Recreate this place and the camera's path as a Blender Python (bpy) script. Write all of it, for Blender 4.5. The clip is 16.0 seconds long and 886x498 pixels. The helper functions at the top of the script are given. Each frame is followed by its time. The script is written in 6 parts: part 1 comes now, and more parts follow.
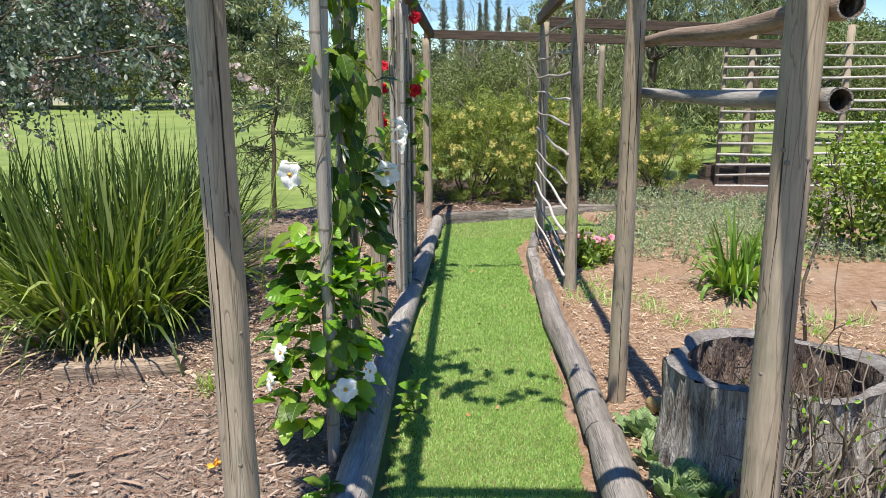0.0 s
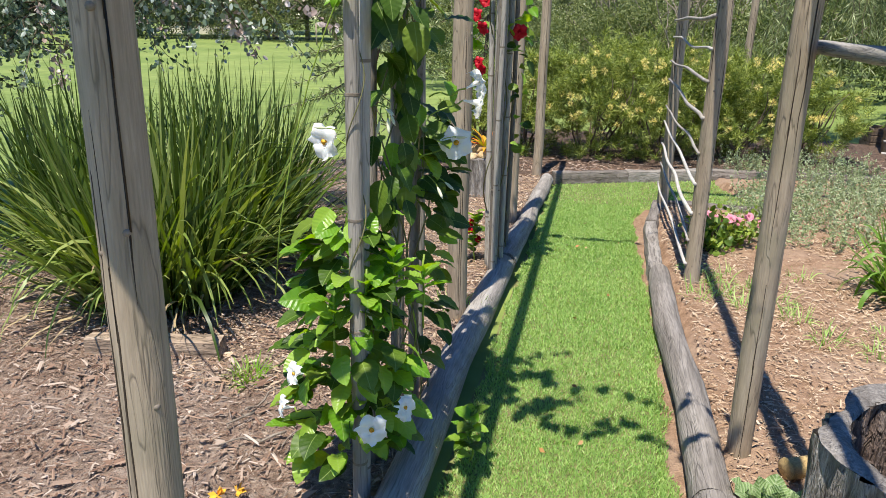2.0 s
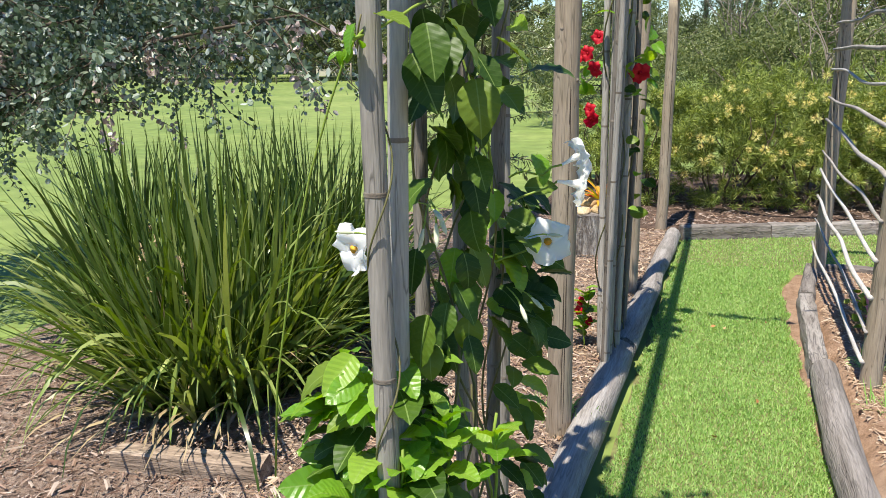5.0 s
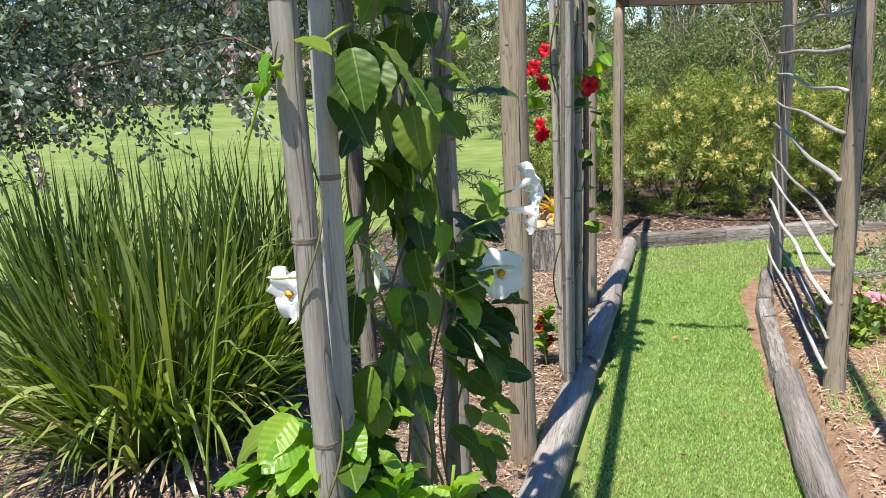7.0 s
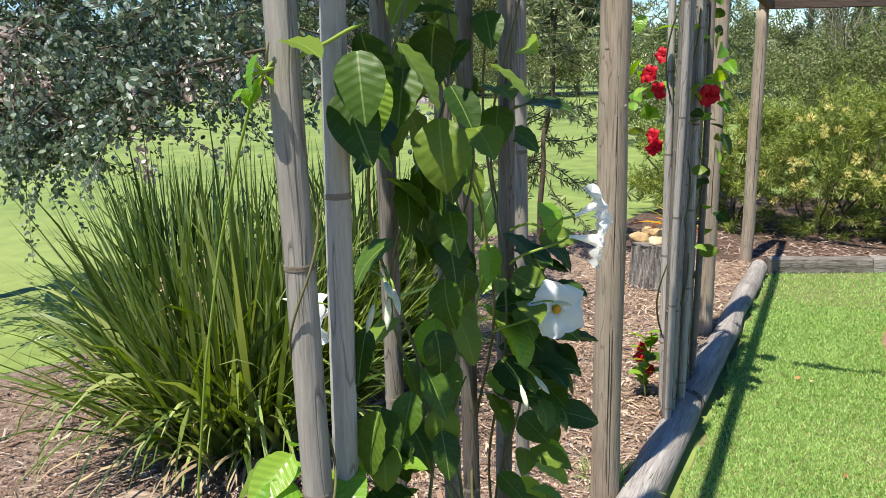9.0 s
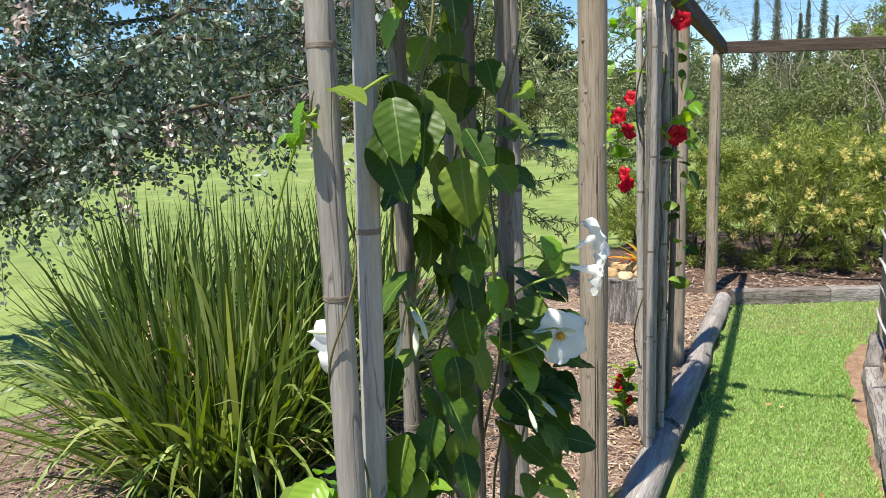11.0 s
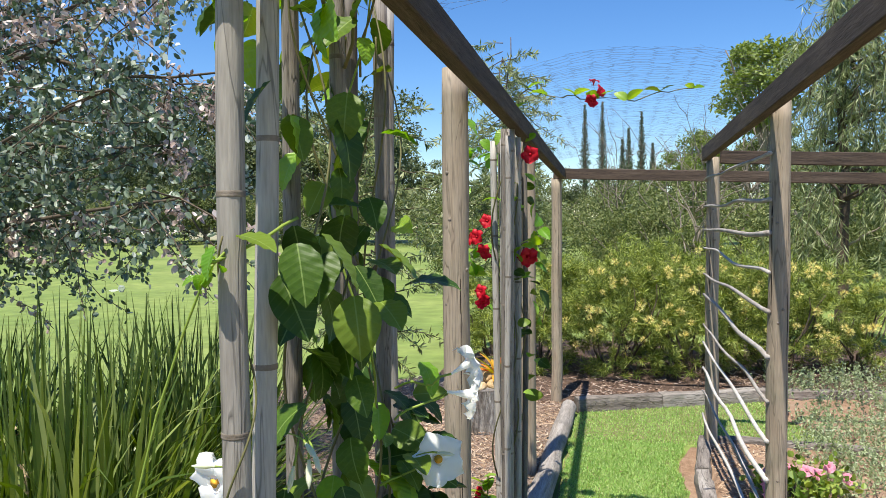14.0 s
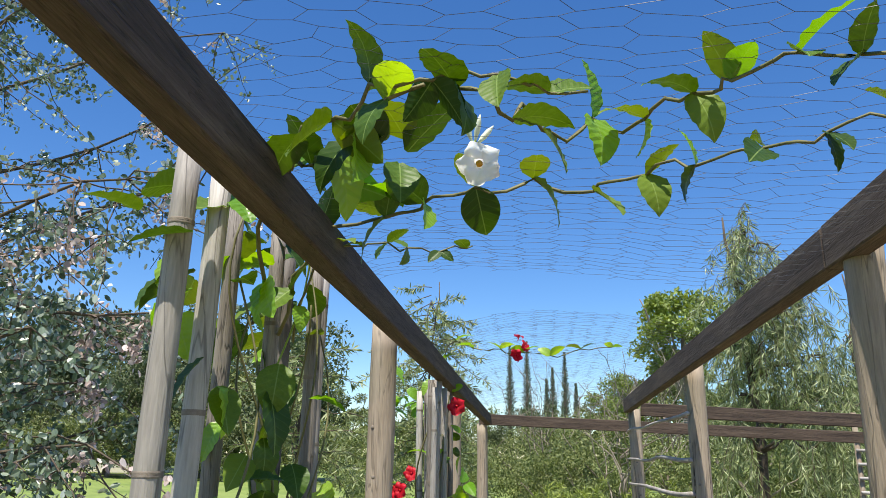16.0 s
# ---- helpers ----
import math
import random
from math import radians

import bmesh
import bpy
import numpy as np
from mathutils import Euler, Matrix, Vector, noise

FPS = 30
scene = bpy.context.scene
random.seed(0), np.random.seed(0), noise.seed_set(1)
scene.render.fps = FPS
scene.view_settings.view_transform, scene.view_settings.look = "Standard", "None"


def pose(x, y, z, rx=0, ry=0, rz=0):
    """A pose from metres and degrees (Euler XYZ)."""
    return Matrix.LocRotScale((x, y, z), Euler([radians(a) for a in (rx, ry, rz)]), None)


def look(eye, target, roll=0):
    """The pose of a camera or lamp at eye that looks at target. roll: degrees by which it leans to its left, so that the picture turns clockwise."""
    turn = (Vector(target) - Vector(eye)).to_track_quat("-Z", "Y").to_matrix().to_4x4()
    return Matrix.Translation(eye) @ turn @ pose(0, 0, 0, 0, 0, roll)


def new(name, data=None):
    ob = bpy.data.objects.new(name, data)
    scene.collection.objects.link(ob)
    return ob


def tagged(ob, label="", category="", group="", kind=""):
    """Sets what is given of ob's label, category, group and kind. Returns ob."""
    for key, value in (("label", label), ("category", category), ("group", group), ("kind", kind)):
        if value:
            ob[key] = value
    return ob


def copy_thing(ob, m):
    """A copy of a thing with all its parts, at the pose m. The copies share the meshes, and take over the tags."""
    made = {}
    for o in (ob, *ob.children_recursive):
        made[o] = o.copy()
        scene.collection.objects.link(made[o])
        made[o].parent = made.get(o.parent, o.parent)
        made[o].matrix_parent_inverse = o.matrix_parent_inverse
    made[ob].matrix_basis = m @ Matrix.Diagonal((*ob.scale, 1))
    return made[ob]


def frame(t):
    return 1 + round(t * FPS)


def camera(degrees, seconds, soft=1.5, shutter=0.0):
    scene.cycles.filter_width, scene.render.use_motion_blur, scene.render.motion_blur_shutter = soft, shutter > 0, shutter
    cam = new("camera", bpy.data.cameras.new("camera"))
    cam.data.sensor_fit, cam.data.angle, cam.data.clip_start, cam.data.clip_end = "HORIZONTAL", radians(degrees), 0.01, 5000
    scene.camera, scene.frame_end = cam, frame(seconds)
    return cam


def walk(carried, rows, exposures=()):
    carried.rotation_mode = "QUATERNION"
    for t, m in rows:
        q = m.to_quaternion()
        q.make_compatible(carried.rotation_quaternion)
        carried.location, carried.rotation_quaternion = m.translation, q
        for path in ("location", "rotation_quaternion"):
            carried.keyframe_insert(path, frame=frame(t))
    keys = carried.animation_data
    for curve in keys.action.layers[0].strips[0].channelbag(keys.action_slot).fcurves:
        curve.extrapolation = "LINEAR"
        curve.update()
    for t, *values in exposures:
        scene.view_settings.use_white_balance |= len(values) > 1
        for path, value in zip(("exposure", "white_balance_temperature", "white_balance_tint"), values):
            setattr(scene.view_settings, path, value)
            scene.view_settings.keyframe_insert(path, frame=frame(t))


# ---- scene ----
cam = camera(61.8, 16.0, soft=0.65)
PATH = [
    (0, (0.198, -0.116, 1.604), (0.127, 1.833, 1.16), -0.3),
    (0.5, (0.256, -0.038, 1.581), (0.116, 1.88, 1.032), -0.4),
    (1, (0.185, 0.203, 1.583), (-0.013, 2.097, 0.971), -0.8),
    (1.5, (0.188, 0.45, 1.607), (-0.081, 2.331, 0.984), -0.5),
    (2, (0.31, 0.674, 1.618), (-0.075, 2.543, 1.018), 1.1),
    (2.5, (0.334, 0.85, 1.612), (-0.167, 2.687, 1.001), 1.5),
    (3, (0.221, 1.069, 1.609), (-0.297, 2.891, 0.967), 0.8),
    (3.5, (0.179, 1.197, 1.598), (-0.389, 3.008, 0.967), 0.5),
    (3.7, (0.179, 1.239, 1.598), (-0.435, 3.041, 0.985), 0.8),
    (5.8, (0.265, 1.555, 1.686), (-0.434, 3.364, 1.196), -1.4),
    (6, (0.273, 1.565, 1.688), (-0.404, 3.383, 1.205), -1.7),
    (6.5, (0.274, 1.597, 1.688), (-0.359, 3.434, 1.214), -2.6),
    (7, (0.203, 1.615, 1.669), (-0.39, 3.463, 1.185), -3.0),
    (7.5, (0.182, 1.664, 1.669), (-0.423, 3.504, 1.171), -2.2),
    (8, (0.232, 1.753, 1.678), (-0.483, 3.555, 1.185), -1.7),
    (8.5, (0.287, 1.825, 1.677), (-0.575, 3.564, 1.195), -1.8),
    (8.7, (0.3, 1.856, 1.671), (-0.612, 3.571, 1.193), -1.8),
    (10.8, (0.242, 1.738, 1.671), (-0.604, 3.511, 1.294), -2.3),
    (11, (0.245, 1.73, 1.676), (-0.581, 3.515, 1.314), -2.3),
    (11.5, (0.245, 1.722, 1.679), (-0.527, 3.534, 1.333), -1.9),
    (12, (0.236, 1.729, 1.679), (-0.488, 3.561, 1.332), -1.4),
    (12.5, (0.277, 1.728, 1.688), (-0.399, 3.578, 1.341), -0.3),
    (13, (0.263, 1.7, 1.696), (-0.348, 3.578, 1.379), 0.3),
    (13.5, (0.226, 1.656, 1.717), (-0.299, 3.571, 1.483), -0.0),
    (14, (0.205, 1.624, 1.742), (-0.24, 3.571, 1.651), -0.5),
    (14.5, (0.201, 1.611, 1.767), (-0.184, 3.572, 1.844), -0.5),
    (15, (0.198, 1.602, 1.784), (-0.13, 3.56, 2.025), 0.0),
    (15.5, (0.199, 1.595, 1.802), (-0.085, 3.536, 2.191), 0.7),
    (16, (0.205, 1.585, 1.816), (-0.04, 3.498, 2.345), 1.0),
]
walk(cam, [(t, look(eye, target, roll)) for t, eye, target, roll in PATH], [(0, 0.60), (3.5, 0.59), (6, 0.71), (13, 0.71), (14.5, 0.64), (16, 0.69)])

# ---- light ----
SUN = Vector((-0.20, -0.88, 2.2)).normalized()
sun = new("sun", bpy.data.lights.new("sun", "SUN"))
sun.data.energy, sun.data.angle, sun.data.color = 5.0, radians(0.55), (1.0, 0.94, 0.83)
sun.matrix_basis = look(SUN * 60, (0, 0, 0))
world = bpy.data.worlds.new("sky")
scene.world = world
world.use_nodes = True
wn = world.node_tree.nodes
sky = wn.new("ShaderNodeTexSky")
sky.sky_type, sky.sun_disc = "NISHITA", False
sky.sun_elevation, sky.sun_rotation = math.asin(SUN.z), math.atan2(SUN.x, SUN.y)
sky.altitude, sky.air_density, sky.dust_density, sky.ozone_density = 0, 1.0, 0.0, 6.0
wn["Background"].inputs[1].default_value = 0.108
deep = wn.new("ShaderNodeHueSaturation")
deep.inputs["Hue"].default_value, deep.inputs["Saturation"].default_value = 0.506, 1.2
world.node_tree.links.new(sky.outputs[0], deep.inputs["Color"])
world.node_tree.links.new(deep.outputs[0], wn["Background"].inputs[0])


# ---- materials ----
def mat(name, stops, scale=8.0, stretch=(1, 1, 1), rough=0.8, bump=0.3, fine=0.0, island=0.0, per_object=0.0,
        through_light=0.0, cracks=0.0, stain=None, space="Object", spec=0.3, metal=0.0, detail=6.0, bump_dist=0.01):
    """A surface whose colour runs along stops by a stretched noise, with a finer grain, cracks and stains."""
    m = bpy.data.materials.new(name)
    m.use_nodes = True
    nt = m.node_tree
    N, L = nt.nodes, nt.links.new
    p = N["Principled BSDF"]
    p.inputs["Roughness"].default_value = rough
    p.inputs["Specular IOR Level"].default_value = spec
    p.inputs["Metallic"].default_value = metal
    co = N.new("ShaderNodeTexCoord")
    mp = N.new("ShaderNodeMapping")
    mp.inputs["Scale"].default_value = stretch
    L(co.outputs[space], mp.inputs[0])
    if per_object:
        oi = N.new("ShaderNodeObjectInfo")
        ad = N.new("ShaderNodeVectorMath")
        ad.operation = "MULTIPLY_ADD"
        L(oi.outputs["Random"], ad.inputs[0])
        ad.inputs[1].default_value = (37, 53, 71)
        L(mp.outputs[0], ad.inputs[2])
        vec = ad.outputs[0]
    else:
        vec = mp.outputs[0]
    no = N.new("ShaderNodeTexNoise")
    no.inputs["Scale"].default_value, no.inputs["Detail"].default_value, no.inputs["Roughness"].default_value = scale, detail, 0.65
    L(vec, no.inputs["Vector"])
    fac = no.outputs["Fac"]

    def math_node(op, a, b):
        n = N.new("ShaderNodeMath")
        n.operation = op
        for i, x in enumerate((a, b)):
            if isinstance(x, (int, float)):
                n.inputs[i].default_value = x
            else:
                L(x, n.inputs[i])
        return n.outputs[0]

    if island:
        ge = N.new("ShaderNodeNewGeometry")
        fac = math_node("ADD", math_node("MULTIPLY", fac, 1 - island), math_node("MULTIPLY", ge.outputs["Random Per Island"], island))
    if per_object and not island:
        fac = math_node("ADD", math_node("MULTIPLY", fac, 1 - per_object), math_node("MULTIPLY", oi.outputs["Random"], per_object))
    ra = N.new("ShaderNodeValToRGB")
    e = ra.color_ramp.elements
    lo, hi = (0.02, 0.98) if island > 0.5 else (0.3, 0.72)
    e[0].position, e[0].color = lo, (*stops[0], 1)
    e[1].position, e[1].color = hi, (*stops[-1], 1)
    for i, c in enumerate(stops[1:-1], 1):
        x = e.new(lo + (hi - lo) * i / (len(stops) - 1))
        x.color = (*c, 1)
    L(fac, ra.inputs[0])
    col = ra.outputs[0]
    height = no.outputs["Fac"]
    if fine:
        n2 = N.new("ShaderNodeTexNoise")
        n2.inputs["Scale"].default_value, n2.inputs["Detail"].default_value = scale * 9, 3
        L(vec, n2.inputs["Vector"])
        mx = N.new("ShaderNodeMix")
        mx.data_type, mx.blend_type = "RGBA", "OVERLAY"
        mx.inputs["Factor"].default_value = fine
        L(col, mx.inputs["A"])
        L(n2.outputs["Fac"], mx.inputs["B"])
        col = mx.outputs["Result"]
        height = math_node("ADD", math_node("MULTIPLY", n2.outputs["Fac"], 0.5), height)
    if stain:
        n3 = N.new("ShaderNodeTexNoise")
        n3.inputs["Scale"].default_value, n3.inputs["Detail"].default_value = stain[1], 4
        L(co.outputs[space], n3.inputs["Vector"])
        r3 = N.new("ShaderNodeMapRange")
        r3.inputs["From Min"].default_value, r3.inputs["From Max"].default_value = 0.5, 0.66
        L(n3.outputs["Fac"], r3.inputs["Value"])
        mx = N.new("ShaderNodeMix")
        mx.data_type = "RGBA"
        L(math_node("MULTIPLY", r3.outputs[0], stain[2]), mx.inputs["Factor"])
        L(col, mx.inputs["A"])
        mx.inputs["B"].default_value = (*stain[0], 1)
        col = mx.outputs["Result"]
    if cracks:
        n4 = N.new("ShaderNodeTexNoise")
        n4.inputs["Scale"].default_value, n4.inputs["Detail"].default_value, n4.inputs["Distortion"].default_value = scale * 1.3, 2, 0.6
        L(vec, n4.inputs["Vector"])
        band = math_node("ABSOLUTE", math_node("SUBTRACT", n4.outputs["Fac"], 0.5), 0)
        r4 = N.new("ShaderNodeMapRange")
        r4.inputs["From Min"].default_value, r4.inputs["From Max"].default_value = 0.0, 0.022
        r4.inputs["To Min"].default_value, r4.inputs["To Max"].default_value = 1 - cracks, 1.0
        L(band, r4.inputs["Value"])
        mx = N.new("ShaderNodeMix")
        mx.data_type, mx.blend_type = "RGBA", "MULTIPLY"
        mx.inputs["Factor"].default_value = 1
        L(col, mx.inputs["A"])
        L(r4.outputs[0], mx.inputs["B"])
        col = mx.outputs["Result"]
        height = math_node("ADD", math_node("MULTIPLY", r4.outputs[0], 0.8), height)
    L(col, p.inputs["Base Color"])
    if bump:
        bu = N.new("ShaderNodeBump")
        bu.inputs["Strength"].default_value, bu.inputs["Distance"].default_value = bump, bump_dist
        L(height, bu.inputs["Height"])
        L(bu.outputs[0], p.inputs["Normal"])
    if through_light:
        tr = N.new("ShaderNodeBsdfTranslucent")
        hs = N.new("ShaderNodeHueSaturation")
        hs.inputs["Saturation"].default_value, hs.inputs["Value"].default_value = 1.3, 1.7
        hs.inputs["Hue"].default_value = 0.485
        L(col, hs.inputs["Color"])
        L(hs.outputs[0], tr.inputs[0])
        ms = N.new("ShaderNodeMixShader")
        ms.inputs[0].default_value = through_light
        L(p.outputs[0], ms.inputs[1])
        L(tr.outputs[0], ms.inputs[2])
        L(ms.outputs[0], N["Material Output"].inputs[0])
    return m


FIELD = mat("field_grass", [(0.12, 0.178, 0.038), (0.18, 0.238, 0.058), (0.24, 0.288, 0.08)], scale=0.35, fine=0.5, bump=0.6, bump_dist=0.05, stain=((0.26, 0.31, 0.09), 0.12, 0.5))
LAWN = mat("lawn_soil", [(0.15, 0.125, 0.055), (0.19, 0.225, 0.075)], scale=6, fine=0.5, bump=0.6)
BLADE = mat("lawn_blades", [(0.17, 0.31, 0.075), (0.28, 0.45, 0.13), (0.42, 0.56, 0.20), (0.60, 0.64, 0.32)], scale=2.2, island=0.6, rough=0.6, bump=0, through_light=0.3)
MULCH = mat("mulch", [(0.12, 0.08, 0.058), (0.31, 0.215, 0.16), (0.52, 0.415, 0.335)], scale=26, fine=0.7, bump=1.0, bump_dist=0.03, stain=((0.42, 0.34, 0.29), 1.1, 0.55))
SOIL = mat("bare_soil", [(0.20, 0.12, 0.07), (0.31, 0.195, 0.125), (0.41, 0.285, 0.195)], scale=14, fine=0.6, bump=0.9, bump_dist=0.025, stain=((0.38, 0.28, 0.21), 1.3, 0.6))
# mulch colours darkened, so that they carry the shade under the hedge
DARKSHADEMULCH = mat("dark_shaded_mulch", [(0.055, 0.035, 0.025), (0.14, 0.09, 0.065), (0.24, 0.17, 0.13)], scale=26, fine=0.7, bump=1.0, bump_dist=0.03)
CHIP = mat("wood_chip", [(0.06, 0.04, 0.03), (0.19, 0.11, 0.075), (0.32, 0.215, 0.155), (0.44, 0.35, 0.285), (0.66, 0.58, 0.51)], scale=2.2, island=0.6, bump=0.4)
PALECHIP = mat("pale_chip", [(0.22, 0.13, 0.08), (0.40, 0.27, 0.17), (0.52, 0.39, 0.27), (0.62, 0.50, 0.38)], scale=30, island=0.85, bump=0.4)
POST = mat("weathered_pine", [(0.23, 0.175, 0.125), (0.335, 0.268, 0.197), (0.42, 0.35, 0.27)], scale=4, stretch=(6, 6, 0.45), fine=0.35, per_object=0.2, cracks=0.4, bump=0.4, stain=((0.235, 0.215, 0.15), 4.0, 0.5))
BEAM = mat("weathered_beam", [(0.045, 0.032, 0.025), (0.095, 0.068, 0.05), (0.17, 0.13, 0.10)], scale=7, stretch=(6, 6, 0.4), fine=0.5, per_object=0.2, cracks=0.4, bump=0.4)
LOG = mat("grey_log", [(0.15, 0.13, 0.115), (0.29, 0.26, 0.235), (0.43, 0.40, 0.37)], scale=5, stretch=(4, 4, 0.3), fine=0.5, per_object=0.2, cracks=0.28, bump=0.7, bump_dist=0.015, stain=((0.16, 0.145, 0.13), 4, 0.5))
BARK = mat("stump_bark", [(0.035, 0.028, 0.024), (0.21, 0.18, 0.155), (0.46, 0.425, 0.385), (0.76, 0.73, 0.69)], scale=9, stretch=(3.6, 3.6, 0.45), fine=0.8, cracks=0.25, bump=1.0, bump_dist=0.03, stain=((0.42, 0.40, 0.37), 5, 0.5))
CUT = mat("cut_wood", [(0.12, 0.105, 0.095), (0.22, 0.20, 0.185), (0.35, 0.325, 0.30)], scale=14, fine=0.8, cracks=0.2, bump=0.8, bump_dist=0.02, stain=((0.10, 0.085, 0.075), 6, 0.5))
FRESHCUT = mat("fresh_cut_wood", [(0.40, 0.27, 0.11), (0.55, 0.40, 0.19)], scale=18, fine=0.5, bump=0.3, cracks=0.3)
ROT = mat("rotten_wood", [(0.06, 0.045, 0.037), (0.23, 0.165, 0.13), (0.45, 0.37, 0.31)], scale=9, stretch=(3, 3, 0.6), fine=0.7, cracks=0.6, bump=1.0, bump_dist=0.03)
CANE = mat("weathered_cane", [(0.24, 0.215, 0.19), (0.36, 0.332, 0.295), (0.48, 0.45, 0.405)], scale=4, stretch=(6, 6, 0.5), fine=0.35, per_object=0.3, cracks=0.5, rough=0.6, bump=0.35)
DARKCANE = mat("dark_cane", [(0.10, 0.085, 0.07), (0.19, 0.165, 0.14), (0.30, 0.265, 0.23)], scale=6, stretch=(7, 7, 0.5), fine=0.4, per_object=0.3, cracks=0.6, rough=0.65, bump=0.4)
RING = mat("cane_node", [(0.13, 0.105, 0.08), (0.29, 0.245, 0.20)], scale=30, rough=0.7)
STICK = mat("peeled_stick", [(0.27, 0.24, 0.215), (0.42, 0.39, 0.36), (0.55, 0.52, 0.48)], scale=10, stretch=(1, 1, 1), fine=0.4, per_object=0.3, bump=0.4)
TWIG = mat("twig_bark", [(0.06, 0.045, 0.03), (0.15, 0.115, 0.08)], scale=20, fine=0.5, bump=0.5)
PALETWIG = mat("dead_twig", [(0.16, 0.125, 0.095), (0.31, 0.265, 0.22)], scale=20, fine=0.5, bump=0.5)
VINELEAF = mat("vine_leaf", [(0.032, 0.072, 0.008), (0.065, 0.128, 0.013), (0.14, 0.21, 0.025)], scale=14, per_object=0.7, rough=0.45, bump=0.15, through_light=0.24, spec=0.28)
YOUNGLEAF = mat("young_vine_leaf", [(0.13, 0.30, 0.02), (0.20, 0.38, 0.035), (0.28, 0.44, 0.06)], scale=14, per_object=0.7, rough=0.35, bump=0.15, through_light=0.4, spec=0.5)
STEM = mat("vine_stem", [(0.10, 0.11, 0.035), (0.20, 0.17, 0.08)], scale=20, rough=0.6)
GREENSTEM = mat("green_stem", [(0.22, 0.33, 0.05), (0.33, 0.42, 0.08)], scale=20, rough=0.5, bump=0, through_light=0.2)
PETAL = mat("white_petal", [(0.80, 0.80, 0.79), (0.88, 0.88, 0.87)], scale=20, rough=0.55, bump=0.1, through_light=0.3)
BUD = mat("cream_bud", [(0.62, 0.66, 0.44), (0.80, 0.80, 0.70)], scale=12, rough=0.5, bump=0, through_light=0.2)
THROAT = mat("orange_throat", [(0.75, 0.35, 0.03), (0.85, 0.50, 0.06)], scale=20, rough=0.6, bump=0)
REDPETAL = mat("red_petal", [(0.42, 0.004, 0.012), (0.62, 0.012, 0.03)], scale=20, rough=0.5, bump=0.1, through_light=0.25)
PINKPETAL = mat("pink_petal", [(0.66, 0.20, 0.30), (0.82, 0.45, 0.52)], scale=20, rough=0.6, bump=0, through_light=0.25)
# the bright last stop paints shiny highlights into some blades' colour
STRAP = mat("strap_blade", [(0.032, 0.06, 0.011), (0.065, 0.11, 0.019), (0.13, 0.195, 0.042), (0.42, 0.47, 0.18)], scale=3, island=0.75, rough=0.33, bump=0, through_light=0.28, spec=0.5)
PALESTRAP = mat("pale_strap_blade", [(0.17, 0.24, 0.05), (0.29, 0.37, 0.10), (0.44, 0.50, 0.18)], scale=3, per_object=0.6, rough=0.4, bump=0, through_light=0.28)
DRYSTRAP = mat("dry_blade", [(0.25, 0.18, 0.09), (0.42, 0.33, 0.19)], scale=3, island=0.6, rough=0.7, bump=0)
SILVER = mat("silver_leaf", [(0.03, 0.055, 0.03), (0.085, 0.13, 0.07), (0.23, 0.285, 0.20), (0.66, 0.70, 0.66)], scale=0.9, island=0.75, rough=0.32, bump=0, through_light=0.2, spec=0.5)
PINKLEAF = mat("dried_pink_leaf", [(0.28, 0.20, 0.17), (0.50, 0.41, 0.38), (0.74, 0.67, 0.65)], scale=2, island=0.8, rough=0.6, bump=0, through_light=0.2)
GREV = mat("needle_leaf", [(0.032, 0.056, 0.012), (0.12, 0.168, 0.034), (0.30, 0.365, 0.085), (0.62, 0.64, 0.22)], scale=1.5, island=0.7, rough=0.4, bump=0, through_light=0.22)
GREVFLOWER = mat("yellow_brush_flower", [(0.78, 0.60, 0.26), (0.80, 0.73, 0.24), (0.84, 0.81, 0.38)], scale=1.5, island=0.5, rough=0.6, bump=0, through_light=0.25)
WEEP = mat("weeping_leaf", [(0.07, 0.095, 0.04), (0.16, 0.20, 0.085), (0.30, 0.34, 0.165), (0.50, 0.53, 0.34)], scale=0.8, island=0.7, rough=0.45, bump=0, through_light=0.25)
BUSH = mat("bush_leaf", [(0.04, 0.058, 0.02), (0.10, 0.13, 0.045), (0.20, 0.23, 0.085), (0.36, 0.36, 0.18)], scale=0.25, island=0.6, rough=0.55, bump=0, through_light=0.2)
FARLEAF = mat("far_leaf", [(0.03, 0.045, 0.02), (0.065, 0.09, 0.038), (0.12, 0.145, 0.068), (0.20, 0.215, 0.11)], scale=0.12, island=0.55, rough=0.6, bump=0, through_light=0.15)
ROUNDLEAF = mat("round_tree_leaf", [(0.10, 0.14, 0.03), (0.18, 0.235, 0.055), (0.28, 0.34, 0.09)], scale=0.25, island=0.6, rough=0.5, bump=0, through_light=0.2)
# needle colour lightened to paint in the haze over the far pines
HAZEPINE = mat("hazed_pine_needle", [(0.09, 0.125, 0.085), (0.19, 0.24, 0.17)], scale=0.5, island=0.6, rough=0.6, bump=0)
SAGE = mat("silver_groundcover", [(0.16, 0.215, 0.095), (0.30, 0.365, 0.19), (0.52, 0.57, 0.40)], scale=2, island=0.7, rough=0.6, bump=0, through_light=0.2)
CABBAGE = mat("veined_leaf", [(0.10, 0.18, 0.055), (0.19, 0.29, 0.11), (0.37, 0.46, 0.25)], scale=20, fine=0.4, rough=0.45, bump=0.6, through_light=0.15)
BROMELIAD = mat("bromeliad_leaf", [(0.30, 0.33, 0.03), (0.72, 0.36, 0.03), (0.75, 0.09, 0.02)], scale=6, per_object=0.6, rough=0.4, bump=0, through_light=0.25)
ROCK = mat("sandstone", [(0.32, 0.20, 0.09), (0.50, 0.36, 0.19), (0.62, 0.50, 0.33)], scale=9, fine=0.5, per_object=0.3, bump=0.7)
